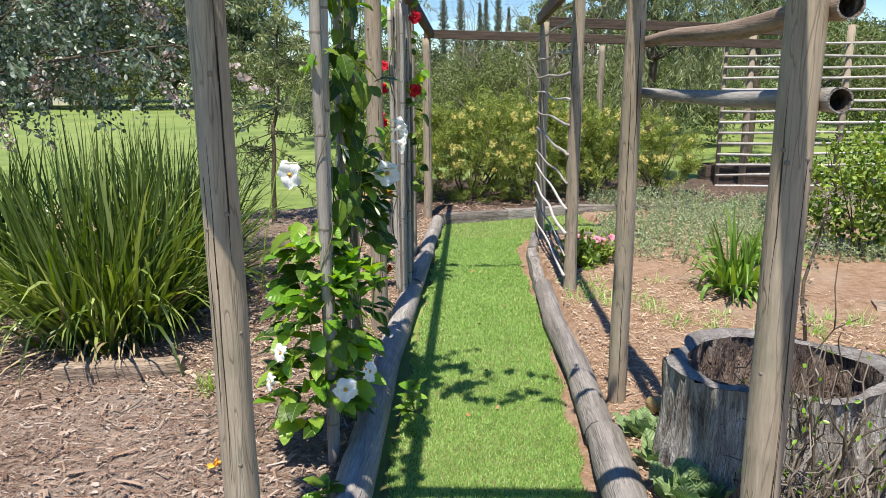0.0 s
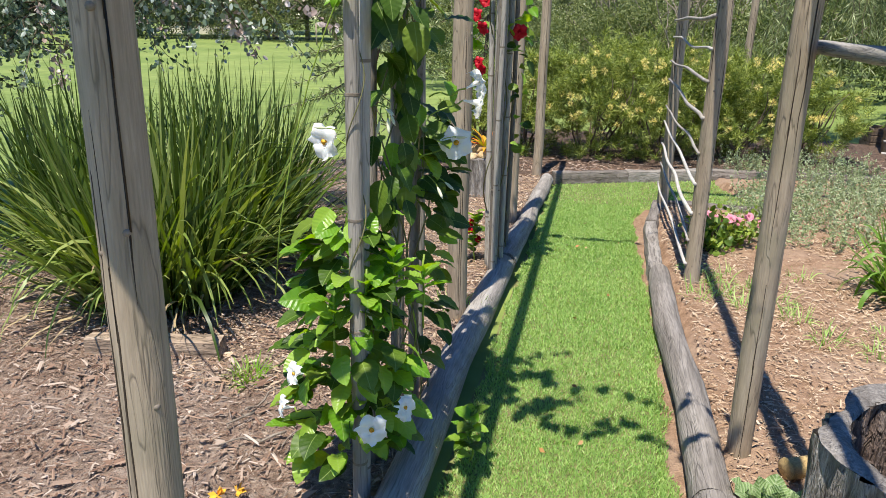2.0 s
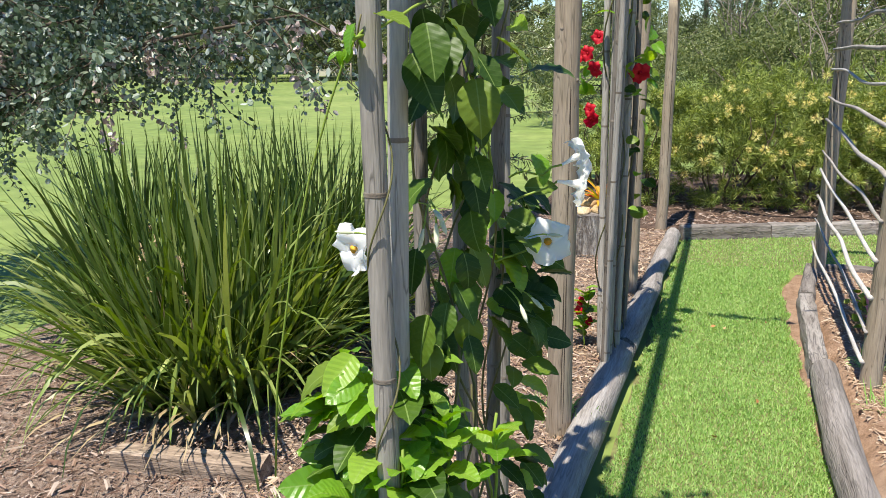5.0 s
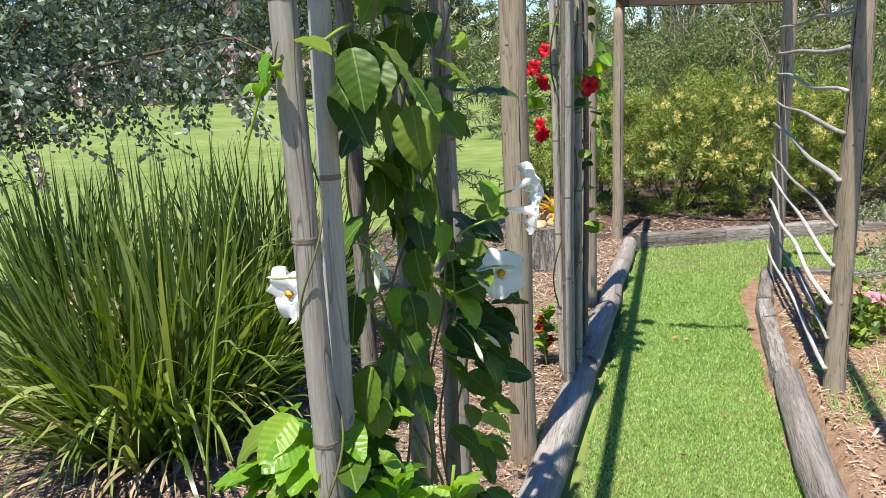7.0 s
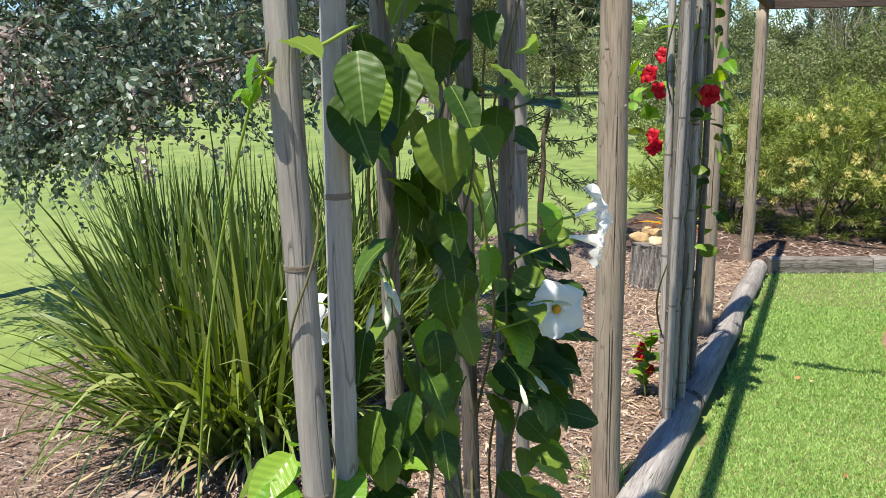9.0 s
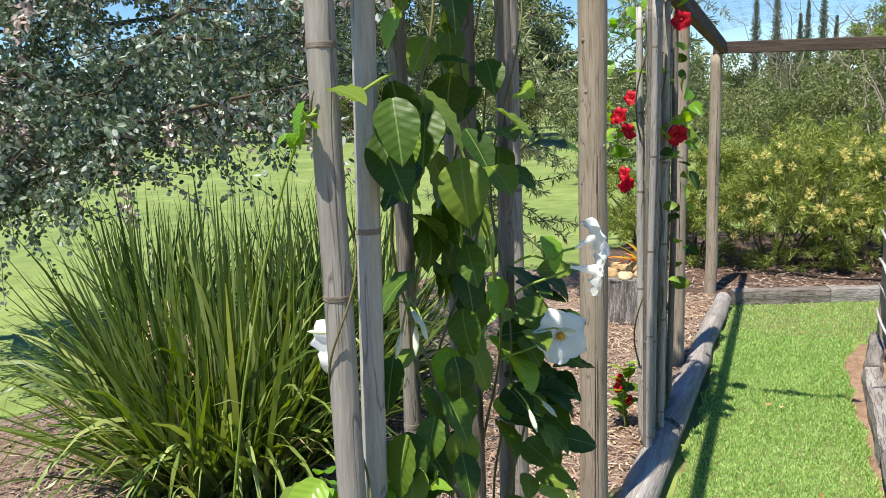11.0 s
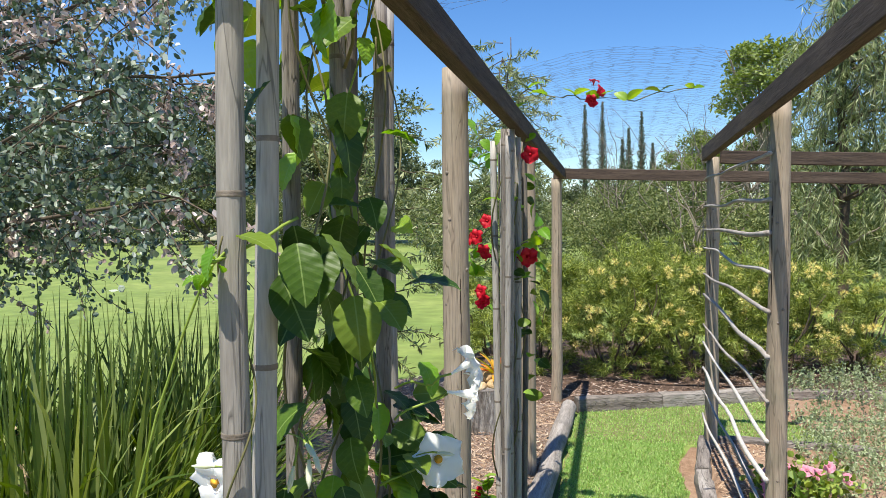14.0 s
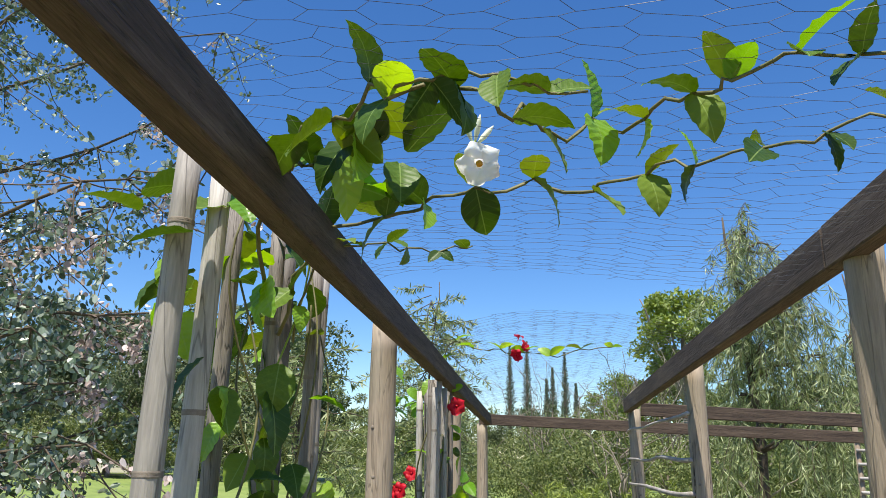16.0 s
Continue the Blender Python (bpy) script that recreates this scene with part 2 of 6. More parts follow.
WIRE = mat("galvanised_wire", [(0.09, 0.09, 0.095), (0.16, 0.16, 0.17)], scale=40, rough=0.5, bump=0, metal=0.6)
PLASTER = mat("pale_wall", [(0.55, 0.52, 0.46), (0.66, 0.63, 0.57)], scale=2, fine=0.3)
ROOFMETAL = mat("roof_sheet", [(0.50, 0.50, 0.50), (0.62, 0.62, 0.62)], scale=3, rough=0.4)
NEARBLACK = mat("near_black", [(0.02, 0.02, 0.022), (0.05, 0.045, 0.045)], scale=20, fine=0.5, bump=0.5)
CRACK = mat("crack_shadow", [(0.03, 0.022, 0.016), (0.06, 0.045, 0.032)], scale=30, bump=0)

def veined(m, lines=8.0, slant=0.6, depth=0.1, rib_half=0.011, pale=0.05, tint=(0.34, 0.46, 0.14)):
    """Pale midrib and sunken side veins on a leaf of unit length along y."""
    nt = m.node_tree
    N, L = nt.nodes, nt.links.new
    p = N["Principled BSDF"]
    co = N.new("ShaderNodeTexCoord")
    sx = N.new("ShaderNodeSeparateXYZ")
    L(co.outputs["Object"], sx.inputs[0])

    def do(op, a, b=0.0):
        n = N.new("ShaderNodeMath")
        n.operation = op
        for i, x in enumerate((a, b)):
            if isinstance(x, (int, float)):
                n.inputs[i].default_value = x
            else:
                L(x, n.inputs[i])
        return n.outputs[0]

    ax = do("ABSOLUTE", sx.outputs[0])
    wave = do("SINE", do("MULTIPLY", do("SUBTRACT", sx.outputs[1], do("MULTIPLY", ax, slant)), lines * 6.283))
    vein = do("GREATER_THAN", wave, 0.88 if pale < 0.2 else 0.45)
    rib = do("LESS_THAN", ax, rib_half)
    both = do("MAXIMUM", do("MULTIPLY", vein, pale), do("MULTIPLY", rib, 0.45))
    src = p.inputs["Base Color"].links[0].from_socket
    mx = N.new("ShaderNodeMix")
    mx.data_type = "RGBA"
    L(both, mx.inputs["Factor"])
    L(src, mx.inputs["A"])
    mx.inputs["B"].default_value = (*tint, 1)
    L(mx.outputs["Result"], p.inputs["Base Color"])
    bu = N.new("ShaderNodeBump")
    bu.inputs["Strength"].default_value, bu.inputs["Distance"].default_value = depth, 0.012
    L(wave, bu.inputs["Height"])
    L(bu.outputs[0], p.inputs["Normal"])
    return m


veined(VINELEAF, depth=0.06)
veined(YOUNGLEAF, 9.0, depth=0.16)
veined(CABBAGE, 62.0, 0.8, 0.25, 0.003, 0.5, (0.42, 0.50, 0.30))

# ---- mesh helpers ----
rng = np.random.default_rng(7)


class Shape:
    """Collects vertices and faces of one part."""

    def __init__(self):
        self.v, self.f, self.n = [], [], 0

    def add(self, verts, faces):
        verts = np.asarray(verts, float).reshape(-1, 3)
        self.v.append(verts)
        self.f.extend([[i + self.n for i in f] for f in faces])
        self.n += len(verts)

    def quads(self, verts, idx):
        verts = np.asarray(verts, float).reshape(-1, 3)
        self.v.append(verts)
        self.f.extend((np.asarray(idx) + self.n).tolist())
        self.n += len(verts)

    def tube(self, pts, radii, n=8, cap=True, wob=0.0, seed=0.0):
        pts = np.asarray(pts, float)
        radii = np.broadcast_to(np.asarray(radii, float), (len(pts),))
        tan = np.gradient(pts, axis=0)
        tan /= np.linalg.norm(tan, axis=1)[:, None] + 1e-9
        ref = np.array((1.0, 0, 0)) if abs(tan[0][0]) < 0.8 else np.array((0, 1.0, 0))
        rows = []
        ang = np.arange(n) * 2 * math.pi / n
        for p, t, r in zip(pts, tan, radii):
            u = np.cross(t, ref)
            u /= np.linalg.norm(u) + 1e-9
            w = np.cross(t, u)
            rr = r * np.ones(n)
            if wob:
                rr = np.array([r * (1 + wob * noise.noise((math.cos(a) * 1.3 + seed, math.sin(a) * 1.3 + seed, float(p @ t) * 3 + seed))) for a in ang])
            rows.append(p + rr[:, None] * (np.cos(ang)[:, None] * u + np.sin(ang)[:, None] * w))
        faces = []
        for i in range(len(pts) - 1):
            for j in range(n):
                k = (j + 1) % n
                faces.append([i * n + j, i * n + k, (i + 1) * n + k, (i + 1) * n + j])
        if cap:
            faces.append(list(range(n))[::-1])
            faces.append([(len(pts) - 1) * n + j for j in range(n)])
        self.add(np.concatenate(rows), faces)
        return self

    def box(self, sx, sy, sz, m=None, bevel=0.004):
        """A bevelled block centred on m."""
        bm = bmesh.new()
        bmesh.ops.create_cube(bm, size=1, matrix=Matrix.Diagonal((sx, sy, sz, 1)))
        bmesh.ops.bevel(bm, geom=bm.edges[:], offset=bevel, segments=1, affect="EDGES")
        if m is not None:
            bm.transform(m)
        bm.verts.index_update()
        self.add([v.co[:] for v in bm.verts], [[v.index for v in f.verts] for f in bm.faces])
        bm.free()
        return self

    def leaves(self, P, D, length, width, fold=0.15, up=None):
        """Many small pointed leaves: at P, along D; one folded face each."""
        P, D = np.asarray(P, float), np.asarray(D, float)
        k = len(P)
        D = D / (np.linalg.norm(D, axis=1)[:, None] + 1e-9)
        R = rng.normal(size=(k, 3)) if up is None else np.broadcast_to(up, (k, 3)) + rng.normal(size=(k, 3)) * 0.5
        S = np.cross(D, R)
        S /= np.linalg.norm(S, axis=1)[:, None] + 1e-9
        U = np.cross(S, D)
        ln = np.broadcast_to(length, (k,))[:, None]
        wd = np.broadcast_to(width, (k,))[:, None] / 2
        V = np.stack([P, P + D * ln * 0.5 + S * wd + U * wd * fold, P + D * ln, P + D * ln * 0.5 - S * wd + U * wd * fold], 1)
        self.quads(V, np.arange(k * 4).reshape(k, 4))
        return self

    def oval_leaves(self, P, D, length, width, fold=0.2):
        """Many small rounded leaves of two folded halves."""
        P, D = np.asarray(P, float), np.asarray(D, float)
        k = len(P)
        D = D / (np.linalg.norm(D, axis=1)[:, None] + 1e-9)
        S = np.cross(D, rng.normal(size=(k, 3)))
        S /= np.linalg.norm(S, axis=1)[:, None] + 1e-9
        U = np.cross(S, D)
        ln = np.broadcast_to(length, (k,))[:, None]
        wd = np.broadcast_to(width, (k,))[:, None] / 2
        row = [P]
        for f, w, sg in ((0.25, 0.85, 1), (0.68, 0.9, 1), (1.0, 0.0, 1), (0.68, 0.9, -1), (0.25, 0.85, -1)):
            row.append(P + D * ln * f + S * wd * w * sg + U * wd * w * fold)
        V = np.stack(row, 1)
        q = np.array([[0, 1, 2, 3], [0, 3, 4, 5]])[None]
        self.quads(V, (np.arange(k)[:, None, None] * 6 + q).reshape(-1, 4))
        return self

    def ribbons(self, P, D, length, width, curl, seg=5):
        """Long strap blades that rise along D and bend down by curl."""
        P, D = np.asarray(P, float), np.asarray(D, float)
        k = len(P)
        D = D / np.linalg.norm(D, axis=1)[:, None]
        S = np.cross(D, (0, 0, 1.0)) + rng.normal(size=(k, 3)) * 0.25
        S /= np.linalg.norm(S, axis=1)[:, None] + 1e-9
        pts, p, d = [], P.copy(), D.copy()
        step = (np.broadcast_to(length, (k,)) / seg)[:, None]
        c = np.broadcast_to(curl, (k,))[:, None]
        w0 = np.broadcast_to(width, (k,))[:, None] / 2
        for i in range(seg + 1):
            w = w0 * (1.0 - (i / seg) ** 3 * 0.93)
            pts.append(np.stack([p + S * w, p - S * w], 1))
            p = p + d * step
            d = d + np.array((0, 0, -1.0)) * c * (0.4 + i) / seg
            d /= np.linalg.norm(d, axis=1)[:, None]
        V = np.stack(pts, 1).reshape(-1, 3)
        base = (np.arange(k) * (seg + 1) * 2)[:, None, None]
        q = np.array([[2 * i, 2 * i + 1, 2 * i + 3, 2 * i + 2] for i in range(seg)])[None]
        self.quads(V, (base + q).reshape(-1, 4))
        return self

    def mesh(self, name, material, smooth=True):
        me = bpy.data.meshes.new(name)
        me.from_pydata(np.concatenate(self.v).tolist(), [], self.f)
        me.materials.append(material)
        if smooth:
            me.polygons.foreach_set("use_smooth", [True] * len(me.polygons))
        me.update()
        return me


def thing(name, label, category, at=(0, 0, 0), group="", kind="", turn=0.0, size=1.0):
    """An empty at a thing's base, which carries its parts."""
    ob = tagged(new(name), label, category, group, kind)
    ob.empty_display_size = 0.05
    ob.matrix_basis = pose(*at, 0, 0, turn) @ Matrix.Scale(size, 4)
    return ob


def part(name, shape, material, parent, label="", smooth=True, m=None):
    me = shape if isinstance(shape, bpy.types.Mesh) else shape.mesh(name, material, smooth)
    ob = tagged(new(name, me), label)
    ob.parent = parent
    if m is not None:
        ob.matrix_basis = m
    return ob


def solid(name, shape, material, label, category, kind="", group="", smooth=True, m=None):
    """A thing of one mesh."""
    ob = tagged(new(name, shape if isinstance(shape, bpy.types.Mesh) else shape.mesh(name, material, smooth)), label, category, group, kind)
    if m is not None:
        ob.matrix_basis = m
    return ob


def wiggle(a, b, k=8, amp=0.02, seed=0.0):
    """A line from a to b that wanders a little."""
    a, b = np.array(a, float), np.array(b, float)
    out = []
    for i in range(k + 1):
        t = i / k
        w = math.sin(math.pi * t) ** 0.5 if 0 < t < 1 else 0
        out.append(a + (b - a) * t + np.array(noise.noise_vector((t * 2.3 + seed, seed * 1.7, 3.1))) * amp * w)
    return out


def hills(x, y, f, a):
    return a * noise.noise((x * f, y * f, 5.2))


def lerp_table(t, table):
    return float(np.interp(t, [r[0] for r in table], [r[1] for r in table]))


# ---- ground ----
def sheet(name, label, material, y0, y1, left, right, z, rough, step=0.06, nx=40, category="ground", lip=0.05):
    """A strip of ground between two edge lines, with uneven height."""
    s = Shape()
    ny = int((y1 - y0) / step)
    V = []
    for j in range(ny + 1):
        y = y0 + (y1 - y0) * j / ny
        xl, xr = left(y), right(y)
        for i in range(nx + 1):
            u = i / nx
            x = xl + (xr - xl) * u
            e = min(u * (xr - xl), (1 - u) * (xr - xl), y - y0, y1 - y)
            h = z + hills(x, y, 2.1, rough) + hills(x, y, 9, rough * 0.5) + hills(x, y, 30, rough * 0.25)
            k = min(1, max(0, e) / lip)
            V.append((x, y, -0.03 + (h + 0.03) * k))
    F = [[j * (nx + 1) + i, j * (nx + 1) + i + 1, (j + 1) * (nx + 1) + i + 1, (j + 1) * (nx + 1) + i] for j in range(ny) for i in range(nx)]
    s.quads(V, F)
    return solid(name, s, material, label, category, "structure")


g = Shape()
ring = [0, 4, 9, 16, 30, 60, 120, 260]
V, F = [(0.0, 5.0, -0.012)], []
for r in ring[1:]:
    for k in range(48):
        a = k * math.pi / 24
        V.append((r * math.cos(a), 5 + r * math.sin(a), -0.012))
for k in range(48):
    F.append([0, 1 + k, 1 + (k + 1) % 48])
for i in range(len(ring) - 2):
    for k in range(48):
        a, b = 1 + i * 48, 1 + (i + 1) * 48
        F.append([a + k, b + k, b + (k + 1) % 48, a + (k + 1) % 48])
g.add(V, F)
solid("ground", g, FIELD, "wide mown green paddock reaching the trees", "ground", "structure")


def edge_l(y):
    """The grass path's edge along the log beside the canes."""
    return lerp_table(y, [(-3, -0.20), (2.6, -0.165), (4.3, -0.15), (7.5, -0.125), (9, -0.06)])


def edge_r(y):
    return lerp_table(y, [(-3, 0.68), (3.0, 0.71), (4.6, 0.735), (5.3, 0.72), (6.5, 0.70), (7.0, 0.72), (7.35, 0.82)])


def hedge_front(y):
    """Where the slanting border sleepers bound the hedge's bed."""
    return lerp_table(y, [(8.2, -0.10), (8.5, 0.62), (8.86, 1.49), (9.06, 3.6), (10, 6.8), (11.6, 7)])


def bed_edge(y):
    return lerp_table(y, [(-4, -4.6), (3, -3.9), (6, -3.7), (7.6, -3.4), (8.4, -2.9), (9.0, -1.9), (9.6, -1.2)]) + hills(0, y, 1.6, 0.12)


sheet("path_lawn", "short bright green lawn path between log edgings", LAWN, -3.5, 7.36, lambda y: edge_l(y) - 0.03, lambda y: edge_r(y) - 0.035 + hills(1, y, 5, 0.02), 0.004, 0.006, 0.06, 12)
sheet("dirt_strip", "bare orange-brown earth strip along the edging", SOIL, -3.5, 7.40, lambda y: edge_r(y) - 0.065 + hills(3, y, 4, 0.02), lambda y: edge_r(y) + 0.10, 0.0, 0.008, 0.06, 8, lip=0.01)
sheet("cross_lawn", "short green lawn behind the trellis bed", LAWN, 7.36, 9.0, lambda y: edge_l(y) - 0.03, lambda y: 3.0, 0.004, 0.006, 0.12, 24)
sheet("mulch_bed", "grey-brown wood chip mulch bed", MULCH, -3.5, 9.3, bed_edge, lambda y: edge_l(y) - 0.09, 0.055, 0.03, 0.07, 60)
sheet("soil_bed", "dry brown soil bed strewn with wood chips", SOIL, -3.5, 7.32, lambda y: edge_r(y) + 0.08, lambda y: 7.0, 0.06, 0.035, 0.07, 70)
sheet("far_soil_bed", "mulched bed of silver groundcover", SOIL, 7.2, 10.2, lambda y: 1.75 + 0.25 * math.sin(y * 2), lambda y: 7.0, 0.055, 0.035, 0.08, 60)
sheet("back_bed", "dark mulch under the flowering hedge, shade put into its colour", DARKSHADEMULCH, 8.2, 11.6, lambda y: lerp_table(y, [(8.2, -1.3), (9.6, -1.7), (11.6, -1.2)]), hedge_front, 0.085, 0.03, 0.08, 60)


def scatter(name, label, material, count, x_of, y0, y1, z, size, power=1.0, keep=None):
    """Loose chips that lie on a bed."""
    s = Shape()
    V, n = [], 0
    while n < count:
        y = y0 + (y1 - y0) * rng.random() ** power
        xl, xr = x_of(y)
        x = xl + (xr - xl) * rng.random()
        if keep and rng.random() > keep(x, y):
            continue
        n += 1
        L, W, T = size * (0.3 + 1.9 * rng.random() ** 3), size * (0.05 + 0.34 * rng.random() ** 2.2), size * 0.06
        c = np.array((x, y, z + hills(x, y, 2.1, 0.03) + hills(x, y, 9, 0.015) + rng.random() * 0.014))
        a = rng.random() * 6.3
        d = np.array((math.cos(a), math.sin(a), rng.normal() * 0.25))
        w = np.array((-math.sin(a), math.cos(a), rng.normal() * 0.3))
        u = np.array((0, 0, 1.0))
        k = 0.5 + rng.random() * 0.5
        V += [c - d * L / 2 - w * W / 2 * k, c + d * L / 2 - w * W / 2, c + d * L / 2 * 0.9 + w * W / 2 * k, c - d * L / 2 + w * W / 2, c - d * L * 0.3 + u * T, c + d * L * 0.35 + u * T * 1.5]
    V = np.array(V)
    b = np.arange(count)[:, None, None] * 6
    f = np.array([[0, 1, 5, 4], [2, 3, 4, 5]])[None]
    s.quads(V, (b + f).reshape(-1, 4))
    return solid(name, s, material, label, "wood chips", "stuff", smooth=False)


scatter("wood_chips", "weathered grey-brown chips lying on the mulch", CHIP, 26000, lambda y: (max(bed_edge(y), -3.6), edge_l(y) - 0.15), 1.4, 8.8, 0.062, 0.037, 1.5)
scatter("bark_shards", "long grey and straw-coloured bark shards on the mulch", CHIP, 2200, lambda y: (max(bed_edge(y), -3.0), edge_l(y) - 0.15), 1.4, 6.5, 0.066, 0.066, 1.5)
scatter("fine_bark", "fine brown bark crumbs over the mulch", CHIP, 34000, lambda y: (max(bed_edge(y), -3.0), edge_l(y) - 0.13), 1.4, 6.5, 0.06, 0.024, 1.4)
scatter("bark_chips", "orange-brown bark chips beside the canes", PALECHIP, 11000, lambda y: (-1.5, edge_l(y) - 0.13), 3.3, 8.3, 0.062, 0.036)
scatter("pale_chips", "pale straw-coloured chips on the soil", PALECHIP, 17000, lambda y: (edge_r(y) + 0.14, 2.9), 2.4, 7.2, 0.064, 0.033, 1.0,
        keep=lambda x, y: 0.12 + 0.88 * (noise.noise((x * 1.1, y * 1.1, 1)) > -0.05 or x < 1.15))
scatter("hedge_litter", "brown leaf litter under the hedge", CHIP, 3500, lambda y: (-1.2, min(4.0, hedge_front(y) - 0.08)), 8.4, 10.4, 0.088, 0.05)


def blades():
    """The path's grass."""
    k = 150000
    y = 2.1 + 6.75 * rng.random(k) ** 1.35
    xl = np.interp(y, [2.6, 4.3, 7.5, 9], [-0.135, -0.13, -0.10, -0.05]) + 0.02 * np.sin(y * 7) * np.sin(y * 17)
    xr = np.where(y < 7.36, np.interp(y, [3, 4.6, 6.5, 7, 7.35], [0.68, 0.70, 0.65, 0.66, 0.74]), 2.4) + 0.015 * np.sin(y * 9) + 0.01 * np.sin(y * 23)
    x = xl + (xr - xl) * rng.random(k)
    P = np.stack([x, y, np.full(k, 0.0)], 1)
    D = np.stack([rng.normal(size=k) * 0.5, rng.normal(size=k) * 0.5, np.ones(k)], 1)
    far = np.clip((y - 2) / 5, 0, 1)
    s = Shape().leaves(P, D, (0.013 + 0.017 * rng.random(k)), 0.0032 + 0.004 * far)
    solid("grass_blades", s, BLADE, "fine bright green blades of the lawn path", "grass", "stuff", smooth=False)


blades()


# ---- timber ----
def log_thing(name, a, b, r, material, label, end=CUT, taper=0.95, wob=0.18, amp=0.03, seed=1.0, n=14, k=14, flat=False):
    """A round log from a to b, with its sawn ends."""
    a, b = Vector(a), Vector(b)
    L = (b - a).length
    turn = (b - a).to_track_quat("Z", "X").to_matrix().to_4x4()
    ob = thing(name, label, "log")
    ob.matrix_basis = Matrix.Translation(a) @ turn
    pts = wiggle((0, 0, 0), (0, 0, L), k, amp, seed)
    rad = [r * (1 - (1 - taper) * i / k) for i in range(k + 1)]
    part("log", Shape().tube(pts, rad, n, False, wob, seed), material, ob)
    for z, nm in ((0, 0), (L, -1)):
        e = Shape()
        sg = -1 if nm == 0 else 1
        c = np.array(pts[nm])
        e.tube([c - np.array((0, 0, sg * 0.004)), c + np.array((0, 0, sg * 0.003))], [rad[nm] * 0.985, rad[nm] * 0.9], n, True)
        part("sawn_end", e, end, ob, "grey checked sawn end")
    return ob


LOGLABEL = "weathered grey timber log edging the lawn path"
log_thing("edging_log", (-0.25, 1.1, 0.06), (-0.235, 5.32, 0.055), 0.08, LOG, LOGLABEL, seed=2.0, amp=0.05)
log_thing("edging_log", (-0.228, 5.36, 0.055), (-0.165, 8.12, 0.05), 0.073, LOG, LOGLABEL, seed=5.0, amp=0.05)
log_thing("edging_log", (0.805, 1.2, 0.05), (0.80, 2.93, 0.05), 0.086, LOG, LOGLABEL, seed=7.0)
log_thing("edging_log", (0.79, 2.95, 0.05), (0.765, 5.37, 0.055), 0.074, LOG, LOGLABEL, seed=9.0, amp=0.025)


def sleeper(name, a, b, h, w, label, seed=0.0, material=LOG):
    """A worn squared sleeper from a to b, its foot at their height."""
    a, b = Vector(a), Vector(b)
    L = (b - a).length
    s = Shape()
    prof = [(-w / 2, 0), (w / 2, 0), (w / 2, h * 0.55), (w / 2 - 0.008, h * 0.94), (w / 2 - 0.02, h), (-w / 2 + 0.02, h), (-w / 2 + 0.008, h * 0.94), (-w / 2, h * 0.55)]
    k, n = 16, len(prof)
    V, F = [], []
    for i in range(k + 1):
        z = L * i / k
        for j, (x, y) in enumerate(prof):
            d = 0.012 * noise.noise((j * 1.7 + seed, z * 4, seed)) + 0.006 * noise.noise((j * 3.7 + seed, z * 19, seed))
            V.append((x + d, z, max(0, y + (d if y > 0.01 else 0))))
    for i in range(k):
        for j in range(n):
            F.append([i * n + j, i * n + (j + 1) % n, (i + 1) * n + (j + 1) % n, (i + 1) * n + j])
    F.append(list(range(n))[::-1])
    F.append([k * n + j for j in range(n)])
    s.add([(x, z, y) for x, y, z in [(v[0], v[2], v[1]) for v in V]], F)
    ang = math.degrees(math.atan2(b.y - a.y, b.x - a.x)) - 90
    return solid(name, s, material, label, "sleeper", smooth=False, m=pose(a.x, a.y, a.z, 0, 0, ang))


SLEEP = mat("sleeper_wood", [(0.12, 0.10, 0.085), (0.25, 0.22, 0.195), (0.38, 0.35, 0.32)], scale=5, stretch=(4, 0.5, 4), fine=0.5, per_object=0.2, cracks=0.55, bump=0.7, bump_dist=0.015)
BROWNSLEEP = mat("brown_sleeper_wood", [(0.15, 0.11, 0.08), (0.35, 0.26, 0.19), (0.52, 0.42, 0.32)], scale=5, stretch=(5, 0.5, 5), fine=0.5, cracks=0.6, bump=0.7, bump_dist=0.015)
sleeper("edging_sleeper", (0.745, 5.38, 0.0), (0.775, 6.55, 0.0), 0.10, 0.10, "weathered grey sleeper edging the lawn path", 1.0, SLEEP)
sleeper("edging_sleeper", (0.78, 6.57, 0.0), (0.875, 7.32, 0.0), 0.105, 0.10, "weathered grey sleeper edging the lawn path", 2.0, SLEEP)
sleeper("edging_sleeper", (0.94, 7.30, 0.0), (2.0, 7.22, 0.0), 0.105, 0.11, "weathered grey sleeper across the bed's end", 3.0, SLEEP)
sleeper("border_sleeper", (-0.10, 8.19, 0.0), (0.62, 8.49, 0.0), 0.125, 0.13, "dark weathered sleeper with cracked face bordering the hedge", 4.0, SLEEP)
sleeper("border_sleeper", (0.63, 8.50, 0.0), (1.49, 8.85, 0.0), 0.12, 0.13, "grey weathered sleeper bordering the hedge", 5.0, SLEEP)
sleeper("border_sleeper", (1.50, 8.86, 0.0), (3.6, 9.03, 0.0), 0.12, 0.13, "grey weathered sleeper bordering the hedge", 6.0, SLEEP)
sleeper("short_sleeper", (-1.99, 3.50, 0.045), (-1.355, 3.615, 0.045), 0.095, 0.11, "short brown weathered sleeper offcut on mulch before the strappy clump", 7.0, BROWNSLEEP)


